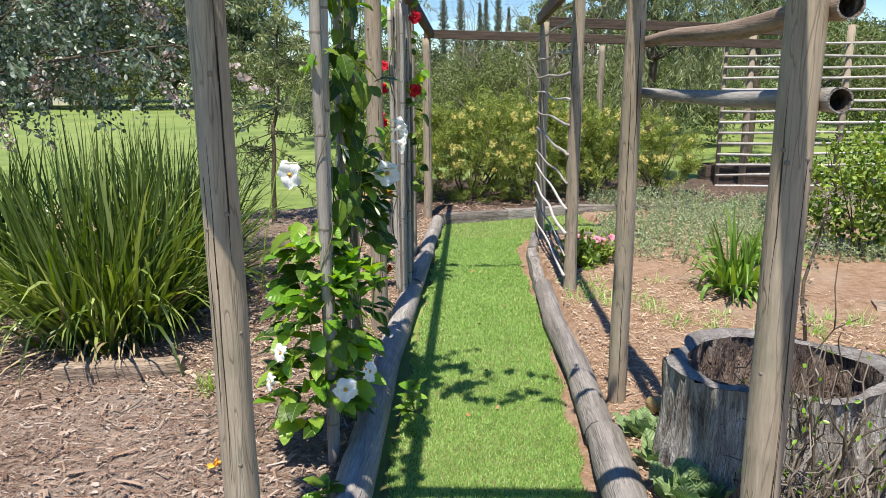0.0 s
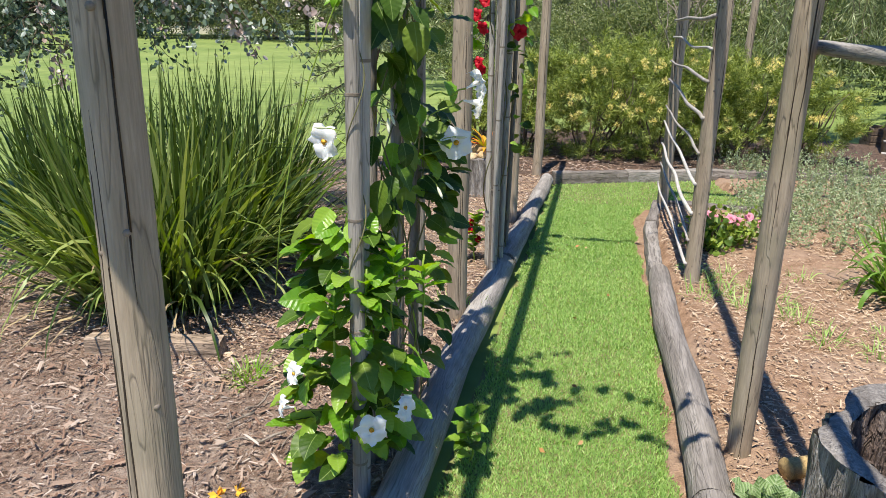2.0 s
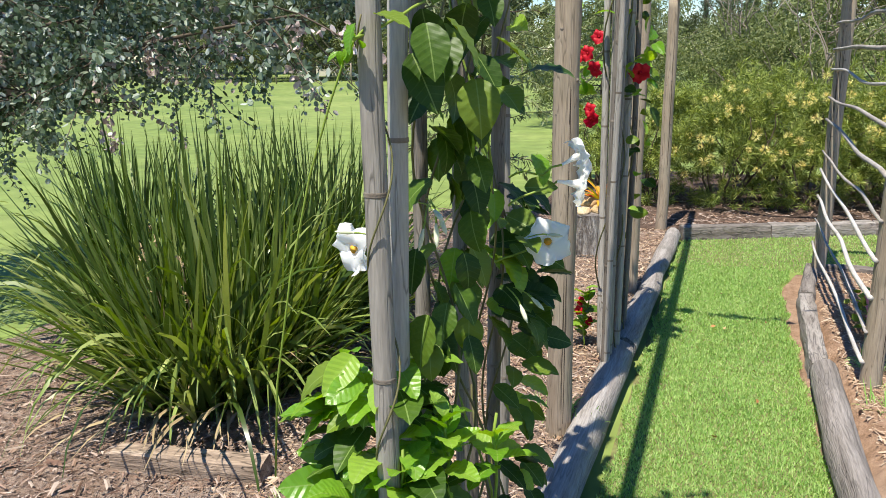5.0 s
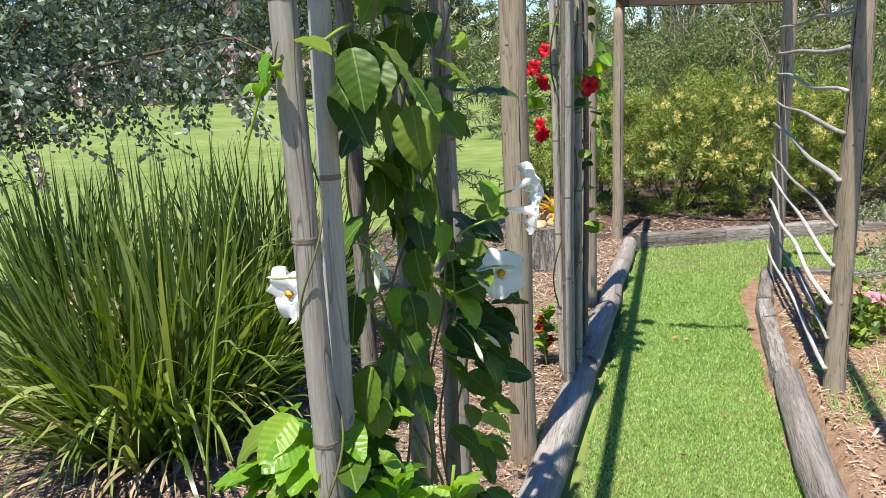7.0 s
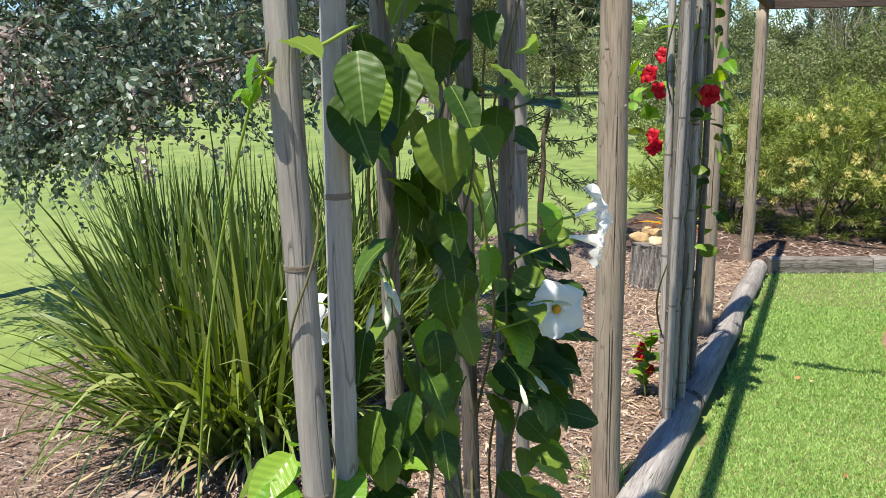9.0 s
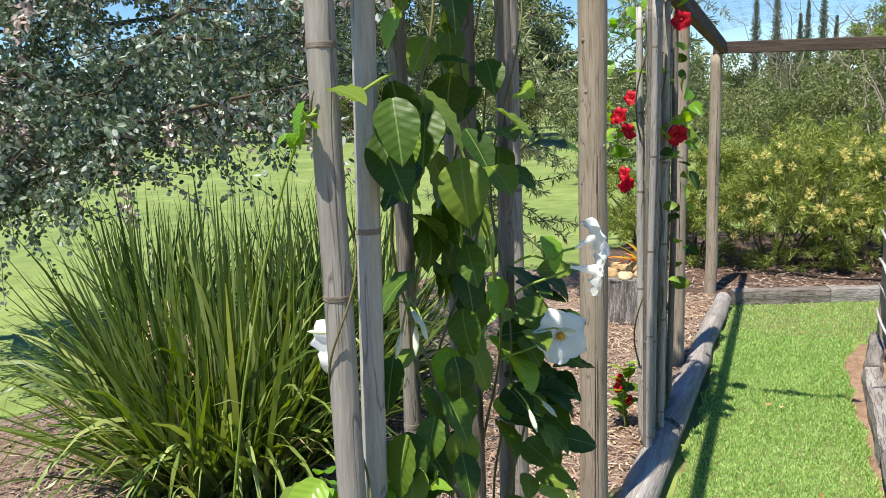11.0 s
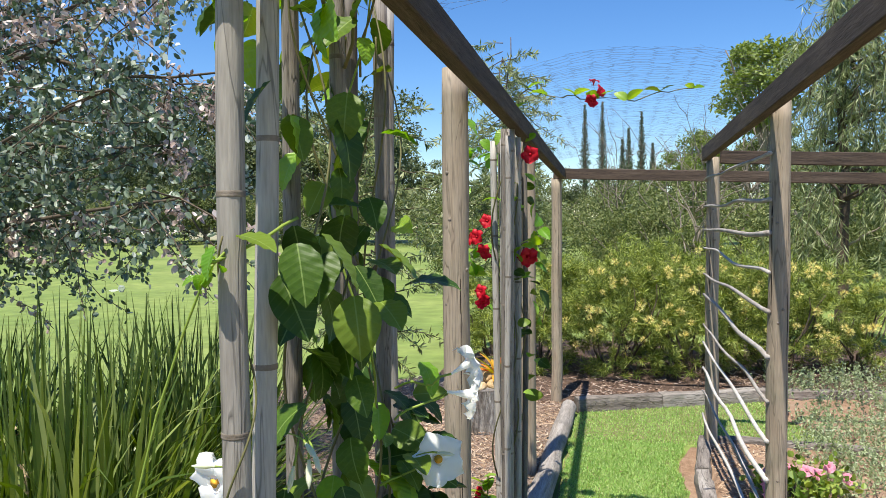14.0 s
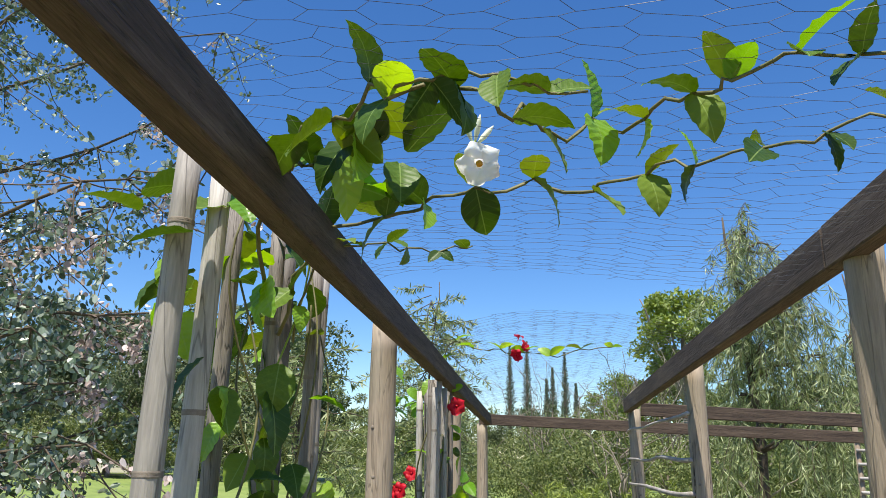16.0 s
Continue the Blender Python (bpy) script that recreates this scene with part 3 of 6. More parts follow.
def post(at, top, r, label, lean=(0, 0), square=False, seed=1.0):
    """A round treated pine post, flattened and weathered, with its knots."""
    ob = thing("arbor_post", label, "post", at, group="posts of the arbor")
    k = 24
    h = top - at[2] + 0.25
    pts = [(lean[0] * i / k + 0.006 * noise.noise((i * 0.21 + seed, seed, 0)), lean[1] * i / k, -0.25 + h * i / k) for i in range(k + 1)]
    part("shaft", Shape().tube(pts, [r * (1.05 - 0.09 * i / k) for i in range(k + 1)], 20, True, 0.06, seed), POST, ob)
    r2 = np.random.default_rng(int(seed * 10))
    for i in range(3):
        a, z0 = r2.uniform(-2.6, -0.6), r2.uniform(0.1, h * 0.55)
        line = []
        for j in range(13):
            f = min(0.96, (z0 + j * r2.uniform(0.06, 0.085)) / h)
            aa = a + 0.10 * noise.noise((j * 0.5, seed, i))
            rr = r * (1.05 - 0.09 * f) * 0.985
            line.append((lean[0] * f + rr * math.cos(aa), lean[1] * f + rr * math.sin(aa), h * f - 0.25))
        part("crack", Shape().tube(line, [0.0006 + 0.0016 * math.sin(math.pi * j / 12) for j in range(13)], 5), CRACK, ob, "long dark drying crack")
    for i in range(6):
        a, z = r2.uniform(-2.9, -0.3), r2.uniform(0.3, h - 0.5)
        d = Vector((math.cos(a), math.sin(a), 0))
        f = z / h
        rr = r * (1.05 - 0.09 * f)
        c = Vector((lean[0] * f, lean[1] * f, z)) + d * (rr - 0.006)
        kn = Shape().tube([c, c + d * 0.005, c + d * 0.008], [r * 0.17, r * 0.16, r * 0.07], 9)
        part("knot", kn, RING, ob, "dark knot in the timber")
    return ob


def left_z(y):
    return 2.195 - 0.0255 * (y - 2.7)


def right_z(y):
    return 2.23 - 0.028 * (y - 3.3)


PL = "weathered grey-brown round pine post of the garden arbor"
post((-0.425, 1.70, 0.03), left_z(1.7) + 0.09, 0.0455, PL, seed=1.3)
post((-0.364, 4.33, 0.04), left_z(4.33) + 0.13, 0.050, PL, seed=2.1)
post((-0.315, 6.33, 0.04), left_z(6.33) + 0.11, 0.047, PL, seed=3.4)
post((2.10, 11.0, 0.03), 2.08, 0.047, PL, seed=9.5)
post((-0.275, 8.27, 0.03), left_z(8.27) + 0.01, 0.047, PL, seed=4.2)
post((0.985, 1.72, 0.03), right_z(1.72) + 0.09, 0.048, PL, seed=5.7)
post((0.93, 3.33, 0.03), right_z(3.33) + 0.09, 0.043, PL, lean=(-0.02, -0.10), seed=6.1)
post((0.947, 5.25, 0.03), right_z(5.25) + 0.08, 0.046, PL, seed=7.9)
post((0.91, 7.24, 0.03), right_z(7.24) + 0.02, 0.046, PL, seed=8.8)


def beam(a, b, w, h, label, seed=0.0):
    """A sawn beam from a to b, given along its underside."""
    a, b = Vector(a), Vector(b)
    L = (b - a).length
    s = Shape().box(w, h, L, pose(0, 0, L / 2), 0.004)
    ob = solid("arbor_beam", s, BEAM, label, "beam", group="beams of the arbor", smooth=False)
    z = (b - a).normalized()
    x = z.cross(Vector((0, 0, 1))).normalized()
    y = z.cross(x)
    R = Matrix((x, y, z)).transposed().to_4x4()
    ob.matrix_basis = Matrix.Translation(a + Vector((0, 0, h / 2))) @ R
    return ob


def left_x(y):
    return -0.238 + 0.0025 * (y - 2.5)


BL = "dark weathered brown sawn beam on the arbor posts"
beam((left_x(0.3), 0.3, left_z(0.3)), (left_x(8.2), 8.22, left_z(8.22)), 0.055, 0.088, BL)
beam((0.885, 0.3, right_z(0.3)), (0.885, 3.31, right_z(3.31)), 0.05, 0.105, BL)
beam((0.885, 3.315, right_z(3.315) + 0.002), (0.865, 7.30, right_z(7.3)), 0.05, 0.10, BL)
beam((-0.30, 8.245, 2.055), (3.6, 8.245, 1.915), 0.045, 0.092, "brown sawn beam across the arbor's end")
beam((0.96, 7.26, 2.095), (3.3, 7.30, 2.0), 0.045, 0.092, "brown sawn beam over the side bed")
beam((-0.50, 1.62, left_z(1.62) + 0.01), (1.1, 1.62, left_z(1.62) + 0.03), 0.05, 0.10, "weathered beam across the arbor's entrance")
post((3.25, 7.37, 0.03), 2.09, 0.047, PL, seed=10.5)


RAILBROWN = mat("brown_bamboo", [(0.15, 0.105, 0.075), (0.26, 0.19, 0.145), (0.37, 0.29, 0.23)], scale=7, stretch=(6, 0.4, 6), fine=0.4, cracks=0.4, bump=0.4)
RAILGREY = mat("grey_bamboo", [(0.17, 0.155, 0.14), (0.29, 0.27, 0.25), (0.42, 0.39, 0.36)], scale=7, stretch=(6, 0.4, 6), fine=0.4, cracks=0.4, bump=0.4)


def bamboo_rail(a, b, r, label, seed):
    """A hollow bamboo rail, open at its near end."""
    ob = thing("bamboo_rail", label, "rail", group="bamboo rails of the arbor")
    pts = wiggle(a, b, 14, 0.028, seed)
    rad = [r * (1.0 + (0.05 if i % 5 == 0 else 0)) * (1.0 - 0.25 * i / 14) for i in range(15)]
    part("culm", Shape().tube(pts, rad, 16, False, 0.1, seed), RAILBROWN if seed > 3 else RAILGREY, ob)
    d = np.array(pts[1]) - np.array(pts[0])
    inner = Shape().tube([pts[0], np.array(pts[0]) + d * 0.9], [rad[0] * 0.85, rad[0] * 0.78], 16, False)
    inner.tube([np.array(pts[0]) + d * 0.85, np.array(pts[0]) + d * 0.9], rad[0] * 0.79, 16, True)
    part("hollow", inner, ROT, ob, "dark hollow inside the bamboo")
    lip = Shape()
    p0 = np.array(pts[0])
    t = d / np.linalg.norm(d)
    u = np.cross(t, (0, 0, 1.0))
    u /= np.linalg.norm(u)
    w = np.cross(t, u)
    V = []
    for rr in (rad[0] * 1.0, rad[0] * 0.85):
        for j in range(16):
            an = j * math.pi / 8
            V.append(p0 + rr * (math.cos(an) * u + math.sin(an) * w))
    lip.add(V, [[j, (j + 1) % 16, 16 + (j + 1) % 16, 16 + j] for j in range(16)])
    part("cut_lip", lip, CUT, ob, "pale cut rim of the bamboo")


bamboo_rail((1.055, 1.66, 1.765), (0.99, 3.42, 1.77), 0.031, "brown weathered bamboo rail fixed behind the posts", 3.7)
bamboo_rail((1.055, 1.66, 1.555), (0.99, 3.42, 1.545), 0.029, "grey weathered bamboo rail fixed behind the posts", 1.9)


def rung(ze, zg, r, seed):
    s = Shape().tube(wiggle((0.900, 5.22, ze), (0.858, 7.30, zg), 12, 0.045, seed * 0.45), np.linspace(r, r * 0.7, 13), 7, True, 0.15, seed)
    solid("trellis_stick", s, STICK, "crooked pale grey stick rung of the trellis", "stick", group="rungs of the stick trellis")


for i, (ze, zg) in enumerate([(2.01, 1.98), (1.80, 1.79), (1.65, 1.62), (1.47, 1.49), (1.29, 1.30), (1.08, 1.15), (0.875, 0.93), (0.69, 0.80), (0.51, 0.61), (0.34, 0.44), (0.19, 0.27)]):
    rung(ze, zg, 0.0095 + 0.0018 * (i % 3), 3.3 + i * 1.7)


def cane(x, y, z0, z1, r, material, seed, lean=(0, 0), label="weathered grey bamboo cane standing under the beam", gap=0.42):
    ob = thing("bamboo_cane", label, "cane", (x, y, z0), group="upright canes")
    k = 20
    h = z1 - z0
    line = lambda t: np.array((lean[0] * t + 0.010 * noise.noise((t * 2 + seed, seed, 1)), lean[1] * t + 0.010 * noise.noise((t * 2 + seed, seed, 9)), h * t))
    part("culm", Shape().tube([line(i / k) for i in range(k + 1)], [r * (1.06 - 0.14 * i / k) for i in range(k + 1)], 14, True, 0.07, seed), material, ob)
    z = 0.12 + (seed * 0.37) % 0.3
    while z < h - 0.05:
        t = z / h
        rr = r * (1.06 - 0.14 * t)
        c = line(t)
        e = np.array((0, 0, 1.0))
        nd = Shape().tube([c - e * 0.005, c - e * 0.002, c, c + e * 0.002, c + e * 0.005], [rr * 1.0, rr * 1.07, rr * 1.01, rr * 1.06, rr * 1.0], 14, False, 0.05, seed)
        part("node_ring", nd, RING, ob, "dark node ring of the cane")
        z += gap * (0.8 + 0.4 * ((seed * 7.3 + z * 3) % 1))


for i, (x, y, r, d) in enumerate([(-0.358, 2.642, 0.0225, 0), (-0.362, 2.69, 0.0205, 0), (-0.40, 2.94, 0.018, 1), (-0.365, 3.09, 0.018, 1), (-0.39, 3.24, 0.019, 1), (-0.36, 3.37, 0.020, 1), (-0.38, 3.53, 0.018, 0)]):
    cane(x, y, 0.02, 2.31 - 0.01 * (i % 3), r, DARKCANE if d else CANE, 1.1 + i * 2.3, lean=(0.006 * (i % 2), 0.085 if i == 1 else 0.02))
for i in range(24):
    x = -0.285 + 0.02 * rng.normal()
    cane(x, 5.0 + 0.027 * i, 0.03, left_z(5.4) - 0.03 + 0.06 * rng.random(), 0.012 + 0.006 * rng.random(), DARKCANE if i % 3 == 1 else CANE, 31.7 + i * 1.9, lean=(0.012 * rng.normal(), 0.012 * rng.normal()), label="thin weathered grey cane in a tied bundle")


# ---- stumps, rocks ----
def hollow_stump():
    """The big hollow stump: bark wall, sawn rim, rotten inside."""
    ob = thing("hollow_stump", "large grey hollow tree stump with cracked bark and sawn rim", "stump", (1.43, 2.67, 0.02))
    n, k = 180, 16
    out, inn = [], []
    for j in range(n):
        a = j * 2 * math.pi / n
        rx, ry = 0.43, 0.38
        w = 1 + 0.24 * noise.noise((math.cos(a) * 1.4, math.sin(a) * 1.4, 2.0)) + 0.035 * noise.noise((math.cos(a) * 6, math.sin(a) * 6, 4.0))
        out.append((rx * w * math.cos(a), ry * w * math.sin(a)))
        t = 0.84 + 0.09 * noise.noise((math.cos(a) * 2.2, math.sin(a) * 2.2, 8.0))
        inn.append((rx * t * math.cos(a), ry * t * math.sin(a)))
    top = [0.49 + 0.045 * noise.noise((math.cos(j * 2 * math.pi / n) * 1.2, math.sin(j * 2 * math.pi / n), 6.0)) for j in range(n)]

    def wall(line, z_lo, flare, rough, seed):
        V, F = [], []
        for i in range(k + 1):
            f = i / k
            for j in range(n):
                x, y = line[j]
                s = 1 + flare * (1 - f) ** 2 + rough * noise.noise((x * 14, y * 14, f * 1.5 + seed)) + rough * 0.6 * noise.noise((x * 40, y * 40, f * 3 + seed)) - rough * 0.9 * max(0, 0.32 - 2.2 * abs(noise.noise((x * 17, y * 17, f * 1.1 + seed + 7))))
                V.append((x * s, y * s, z_lo + (top[j] - z_lo) * f))
        for i in range(k):
            for j in range(n):
                F.append([i * n + j, i * n + (j + 1) % n, (i + 1) * n + (j + 1) % n, (i + 1) * n + j])
        return V, F

    s = Shape()
    s.add(*wall(out, -0.1, 0.14, 0.10, 1.0))
    part("bark", s, BARK, ob)
    s = Shape()
    V, F = wall(inn, 0.12, -0.05, 0.10, 5.0)
    s.add(V, [f[::-1] for f in F])
    part("hollow_wall", s, ROT, ob, "rotten brown inner wall")
    s = Shape()
    V = [(x * 1.004, y * 1.004, top[j] + 0.001) for j, (x, y) in enumerate(out)]
    V += [((x + u) / 2, (y + v) / 2, top[j] + 0.010 + 0.012 * noise.noise((x * 9, y * 9, 1))) for j, ((x, y), (u, v)) in enumerate(zip(out, inn))]
    V += [(x * 0.985, y * 0.985, top[j] - 0.004) for j, (x, y) in enumerate(inn)]
    F = []
    for i in range(2):
        for j in range(n):
            F.append([i * n + j, i * n + (j + 1) % n, (i + 1) * n + (j + 1) % n, (i + 1) * n + j])
    s.add(V, F)
    part("sawn_rim", s, CUT, ob, "smooth grey sawn rim")
    s = Shape()
    m = 12
    V = [(0.30 * (i / m * 2 - 1), 0.28 * (j / m * 2 - 1), 0.22 + 0.05 * noise.noise((i * 0.5, j * 0.5, 3))) for i in range(m + 1) for j in range(m + 1)]
    s.add(V, [[i * (m + 1) + j, (i + 1) * (m + 1) + j, (i + 1) * (m + 1) + j + 1, i * (m + 1) + j + 1] for i in range(m) for j in range(m)])
    part("fill", s, DARKSHADEMULCH, ob, "soil and rotten bits in the hollow")
    for i in range(9):
        a = rng.random() * 6.3
        c = np.array((0.17 * math.cos(a), 0.16 * math.sin(a), 0.27))
        d = rng.normal(size=3) * (0.07, 0.07, 0.015)
        part("rotten_chunk", Shape().tube(wiggle(c - d, c + d, 4, 0.02, i * 1.3), [0.016, 0.022, 0.02, 0.022, 0.012], 7, True, 0.4, i), ROT, ob)


hollow_stump()
log_thing("cut_billet", (1.06, 3.16, 0.105), (1.20, 3.235, 0.10), 0.042, FRESHCUT, "short yellow-brown cut branch piece lying beside the stump", FRESHCUT, seed=4.4, k=4, amp=0.0)


def small_stump():
    ob = thing("flat_stump", "pale grey sawn stump used as a plant stand", "stump", (-0.80, 7.38, 0.02))
    n, k = 32, 6
    V, F = [], []
    for i in range(k + 1):
        for j in range(n):
            a = j * 2 * math.pi / n
            r = 0.215 * (1 + 0.05 * noise.noise((math.cos(a) * 3, math.sin(a) * 3, i * 0.1)) + 0.03 * noise.noise((math.cos(a) * 9, math.sin(a) * 9, i * 0.3)) + 0.06 * (1 - i / k) ** 2)
            V.append((r * math.cos(a), r * math.sin(a), 0.37 * i / k))
    for i in range(k):
        for j in range(n):
            F.append([i * n + j, i * n + (j + 1) % n, (i + 1) * n + (j + 1) % n, (i + 1) * n + j])
    part("bark", Shape_from(V, F), BARK, ob)
    part("sawn_top", Shape().tube([(0, 0, 0.355), (0, 0, 0.374)], [0.215, 0.205], 32, True, 0.05, 2), CUT, ob, "flat sawn top")


def Shape_from(V, F):
    s = Shape()
    s.add(V, F)
    return s


small_stump()


def rock(at, r, seed):
    bm = bmesh.new()
    bmesh.ops.create_icosphere(bm, subdivisions=3, radius=1)
    for v in bm.verts:
        d = 1 + 0.35 * noise.noise(v.co * 1.3 + Vector((seed, 0, 0))) + 0.08 * noise.noise(v.co * 5 + Vector((seed, 3, 0)))
        v.co = Vector((v.co.x * d * r * 1.3, v.co.y * d * r, max(-0.6, v.co.z) * d * r * 0.75))
    bm.verts.index_update()
    s = Shape()
    s.add([v.co[:] for v in bm.verts], [[v.index for v in f.verts] for f in bm.faces])
    bm.free()
    solid("rock", s, ROCK, "rounded yellow-brown sandstone rock on the stump", "rock", group="rocks on the stump", m=pose(*at, 0, 0, seed * 50))


for i, (dx, dy, dz, r) in enumerate([(-0.13, -0.08, 0.04, 0.062), (0.0, -0.13, 0.036, 0.055), (0.12, -0.07, 0.04, 0.06), (0.05, 0.0, 0.085, 0.06), (-0.08, 0.03, 0.08, 0.055), (0.13, 0.06, 0.045, 0.05), (-0.02, -0.07, 0.09, 0.04)]):
    rock((-0.80 + dx, 7.38 + dy, 0.372 + dz), r, i * 1.7)


# ---- small broad plants ----
def blade_leaf(length, width, curl=0.3, fold=0.25, nx=2, ny=7, wave=0.0, seed=0.0, point=1.0):
    """A broad leaf lying along +y from its stalk, folded on the midrib."""
    V, F = [], []
    for j in range(ny + 1):
        t = j / ny
        w = width / 2 * max(0.012, math.sin(math.pi * min(1, 0.02 + 0.98 * t ** 0.86))) ** 0.72 * (1 - 0.16 * t * point)
        if j == ny:
            w = 0.0015
        ang = curl * t
        y, z = length * (math.sin(ang) / curl if curl else t), -length * ((1 - math.cos(ang)) / curl if curl else 0)
        for i in range(-nx, nx + 1):
            u = i / nx
            V.append((w * u, y, z + abs(u) * w * fold + wave * width * math.sin(j * 2.4 + seed) * abs(u)))
    c = 2 * nx + 1
    for j in range(ny):
        for i in range(2 * nx):
            F.append([j * c + i, j * c + i + 1, (j + 1) * c + i + 1, (j + 1) * c + i])
    return Shape_from(V, F)


def aim(p, d, spin=0.0):
    """A pose at p whose y axis runs along d."""
    d = Vector(d).normalized()
    ref = Vector((0, 0, 1)) if abs(d.z) < 0.95 else Vector((1, 0, 0))
    x = d.cross(ref).normalized()
    z = x.cross(d)
    return Matrix.Translation(p) @ Matrix((x, d, z)).transposed().to_4x4() @ pose(0, 0, 0, 0, spin, 0)


def bromeliad(at):
    ob = thing("bromeliad", "yellow and orange-red bromeliad on the stump", "plant", at)
    me = blade_leaf(0.30, 0.05, 1.0, 0.4).mesh("leaf", BROMELIAD)
    for i in range(16):
        a = i * 2.4
        e = 0.5 + 0.9 * (i / 16)
        part("leaf", me, None, ob, m=aim((0, 0, 0.0), (math.cos(a) * math.cos(e), math.sin(a) * math.cos(e), math.sin(e))) @ Matrix.Scale(0.7 + 0.4 * rng.random(), 4))


bromeliad((-0.70, 7.42, 0.44))


def rosette(at, r, label, n=11, seed=0):
    ob = thing("leafy_rosette", label, "plant", at, group="rosettes beside the stump")
    me = [blade_leaf(0.18, 0.14, -0.4, 0.22, 3, 9, 0.08, s, 0.3).mesh("leaf", CABBAGE) for s in range(3)]
    for i in range(n):
        a = i * 2.4 + seed
        e = 0.35 + 0.95 * i / n
        part("leaf", me[i % 3], None, ob, m=aim((0, 0, 0.0), (math.cos(a) * math.cos(e), math.sin(a) * math.cos(e), math.sin(e))) @ Matrix.Scale(r * (1.1 - 0.4 * i / n), 4))


RL = "pale green quilted leafy rosette growing beside the stump"
rosette((0.965, 2.95, 0.04), 0.85, RL, 11, 0.3)
rosette((1.0, 2.68, 0.04), 1.0, RL, 12, 1.1)
rosette((1.03, 2.37, 0.04), 1.2, RL, 15, 2.3)


def strap_clump(name, label, at, n, length, width, spread, curl, material, seed, dry=0.08, rise=(0.35, 1.0), broad=0):
    """A tuft of long arching blades."""
    ob = thing(name, label, "plant", at)
    r = np.random.default_rng(seed)
    a = r.random(n) * 2 * math.pi
    rad = spread * np.sqrt(r.random(n))
    P = np.stack([rad * np.cos(a), rad * np.sin(a), np.zeros(n)], 1)
    e = rise[0] + (rise[1] - rise[0]) * r.random(n)
    a2 = a + r.normal(size=n) * 0.95
    D = np.stack([np.cos(a2) * np.cos(e * math.pi / 2), np.sin(a2) * np.cos(e * math.pi / 2), np.sin(e * math.pi / 2)], 1)
    L = length * (0.62 + 0.45 * r.random(n)) * (0.7 + 0.35 * e)
    c = curl * (0.05 + 1.5 * r.random(n) ** 2 + 2.2 * (r.random(n) < 0.14)) * (1.35 - e)
    part("foliage", Shape().ribbons(P, D, L, width * (0.6 + 0.8 * r.random(n)), c, 7), material, ob)["kind"] = "stuff"
    for i in range(broad):
        k = 5
        b = r.uniform(-3.6, 0.5)
        sh = Shape().ribbons(np.array([(spread * 0.6 * math.cos(b), spread * 0.6 * math.sin(b), 0.0)]), np.array([(math.cos(b) * 0.8, math.sin(b) * 0.8, 0.9 + 0.9 * r.random())]), np.array([length * (0.34 + 0.48 * r.random())]), width * (1.0 + 0.5 * r.random()), np.array([0.2 + 0.8 * r.random()]), 9)
        part("blade", sh, PALESTRAP, ob)
    m = int(n * dry)
    if m:
        D2 = D[:m] * (1, 1, 0.35) + (0, 0, 0.08)
        part("dry_foliage", Shape().ribbons(P[:m], D2, L[:m] * 0.6, width * 0.8, 0.5, 6), DRYSTRAP, ob, "dry straw-coloured blades")["kind"] = "stuff"
    return ob


def flower_spikes(ob, k, h, seed):
    r = np.random.default_rng(seed)
    for i in range(k):
        a = r.random() * 6.3
        b = np.array((0.25 * math.cos(a), 0.25 * math.sin(a), 0.2))
        t = b * (1.5, 1.5, 0) + np.array((0, 0, h * (0.7 + 0.3 * r.random())))
        s = Shape().tube(wiggle(b, t, 5, 0.02, i), 0.003, 5)
        q = np.linspace(0.62, 1, 26)[:, None]
        s.leaves(b + (t - b) * q + r.normal(size=(26, 3)) * 0.008, r.normal(size=(26, 3)), 0.022, 0.012)
        part("flower_spike", s, DRYSTRAP, ob, "straw-coloured seed spike")


c1 = strap_clump("strappy_clump", "large clump of long dark green strappy leaves on mulch", (-2.06, 4.27, 0.03), 820, 1.33, 0.024, 0.40, 0.40, STRAP, 3, rise=(0.42, 1.0), broad=75, dry=0.10)
flower_spikes(c1, 7, 0.85, 5)
c2 = strap_clump("strappy_clump", "smaller clump of dark green strappy leaves behind another", (-1.98, 5.2, 0.03), 640, 1.24, 0.022, 0.26, 0.42, STRAP, 8)
c3 = strap_clump("strappy_clump", "clump of dark green strappy leaves at the bed's edge", (-3.2, 4.9, 0.03), 380, 1.2, 0.023, 0.22, 0.5, STRAP, 12)
strap_clump("lily_clump", "clump of bright green arching lily leaves in bare soil", (2.17, 5.28, 0.05), 130, 0.66, 0.030, 0.16, 1.7, mat("lily_blade", [(0.07, 0.15, 0.02), (0.14, 0.26, 0.04), (0.26, 0.38, 0.09)], scale=3, island=0.7, rough=0.4, bump=0, through_light=0.25), 21, 0.15)
strap_clump("lily_clump", "smaller clump of arching lily leaves", (2.75, 6.1, 0.05), 60, 0.5, 0.024, 0.1, 1.1, bpy.data.materials["lily_blade"], 22, 0.1)


def tuft(at, n, h, seed, label="small tuft of green weedy grass", material=BLADE):
    strap_clump("grass_tuft", label, at, n, h, 0.006, 0.07, 0.9, material, seed, 0.1, (0.2, 0.9))


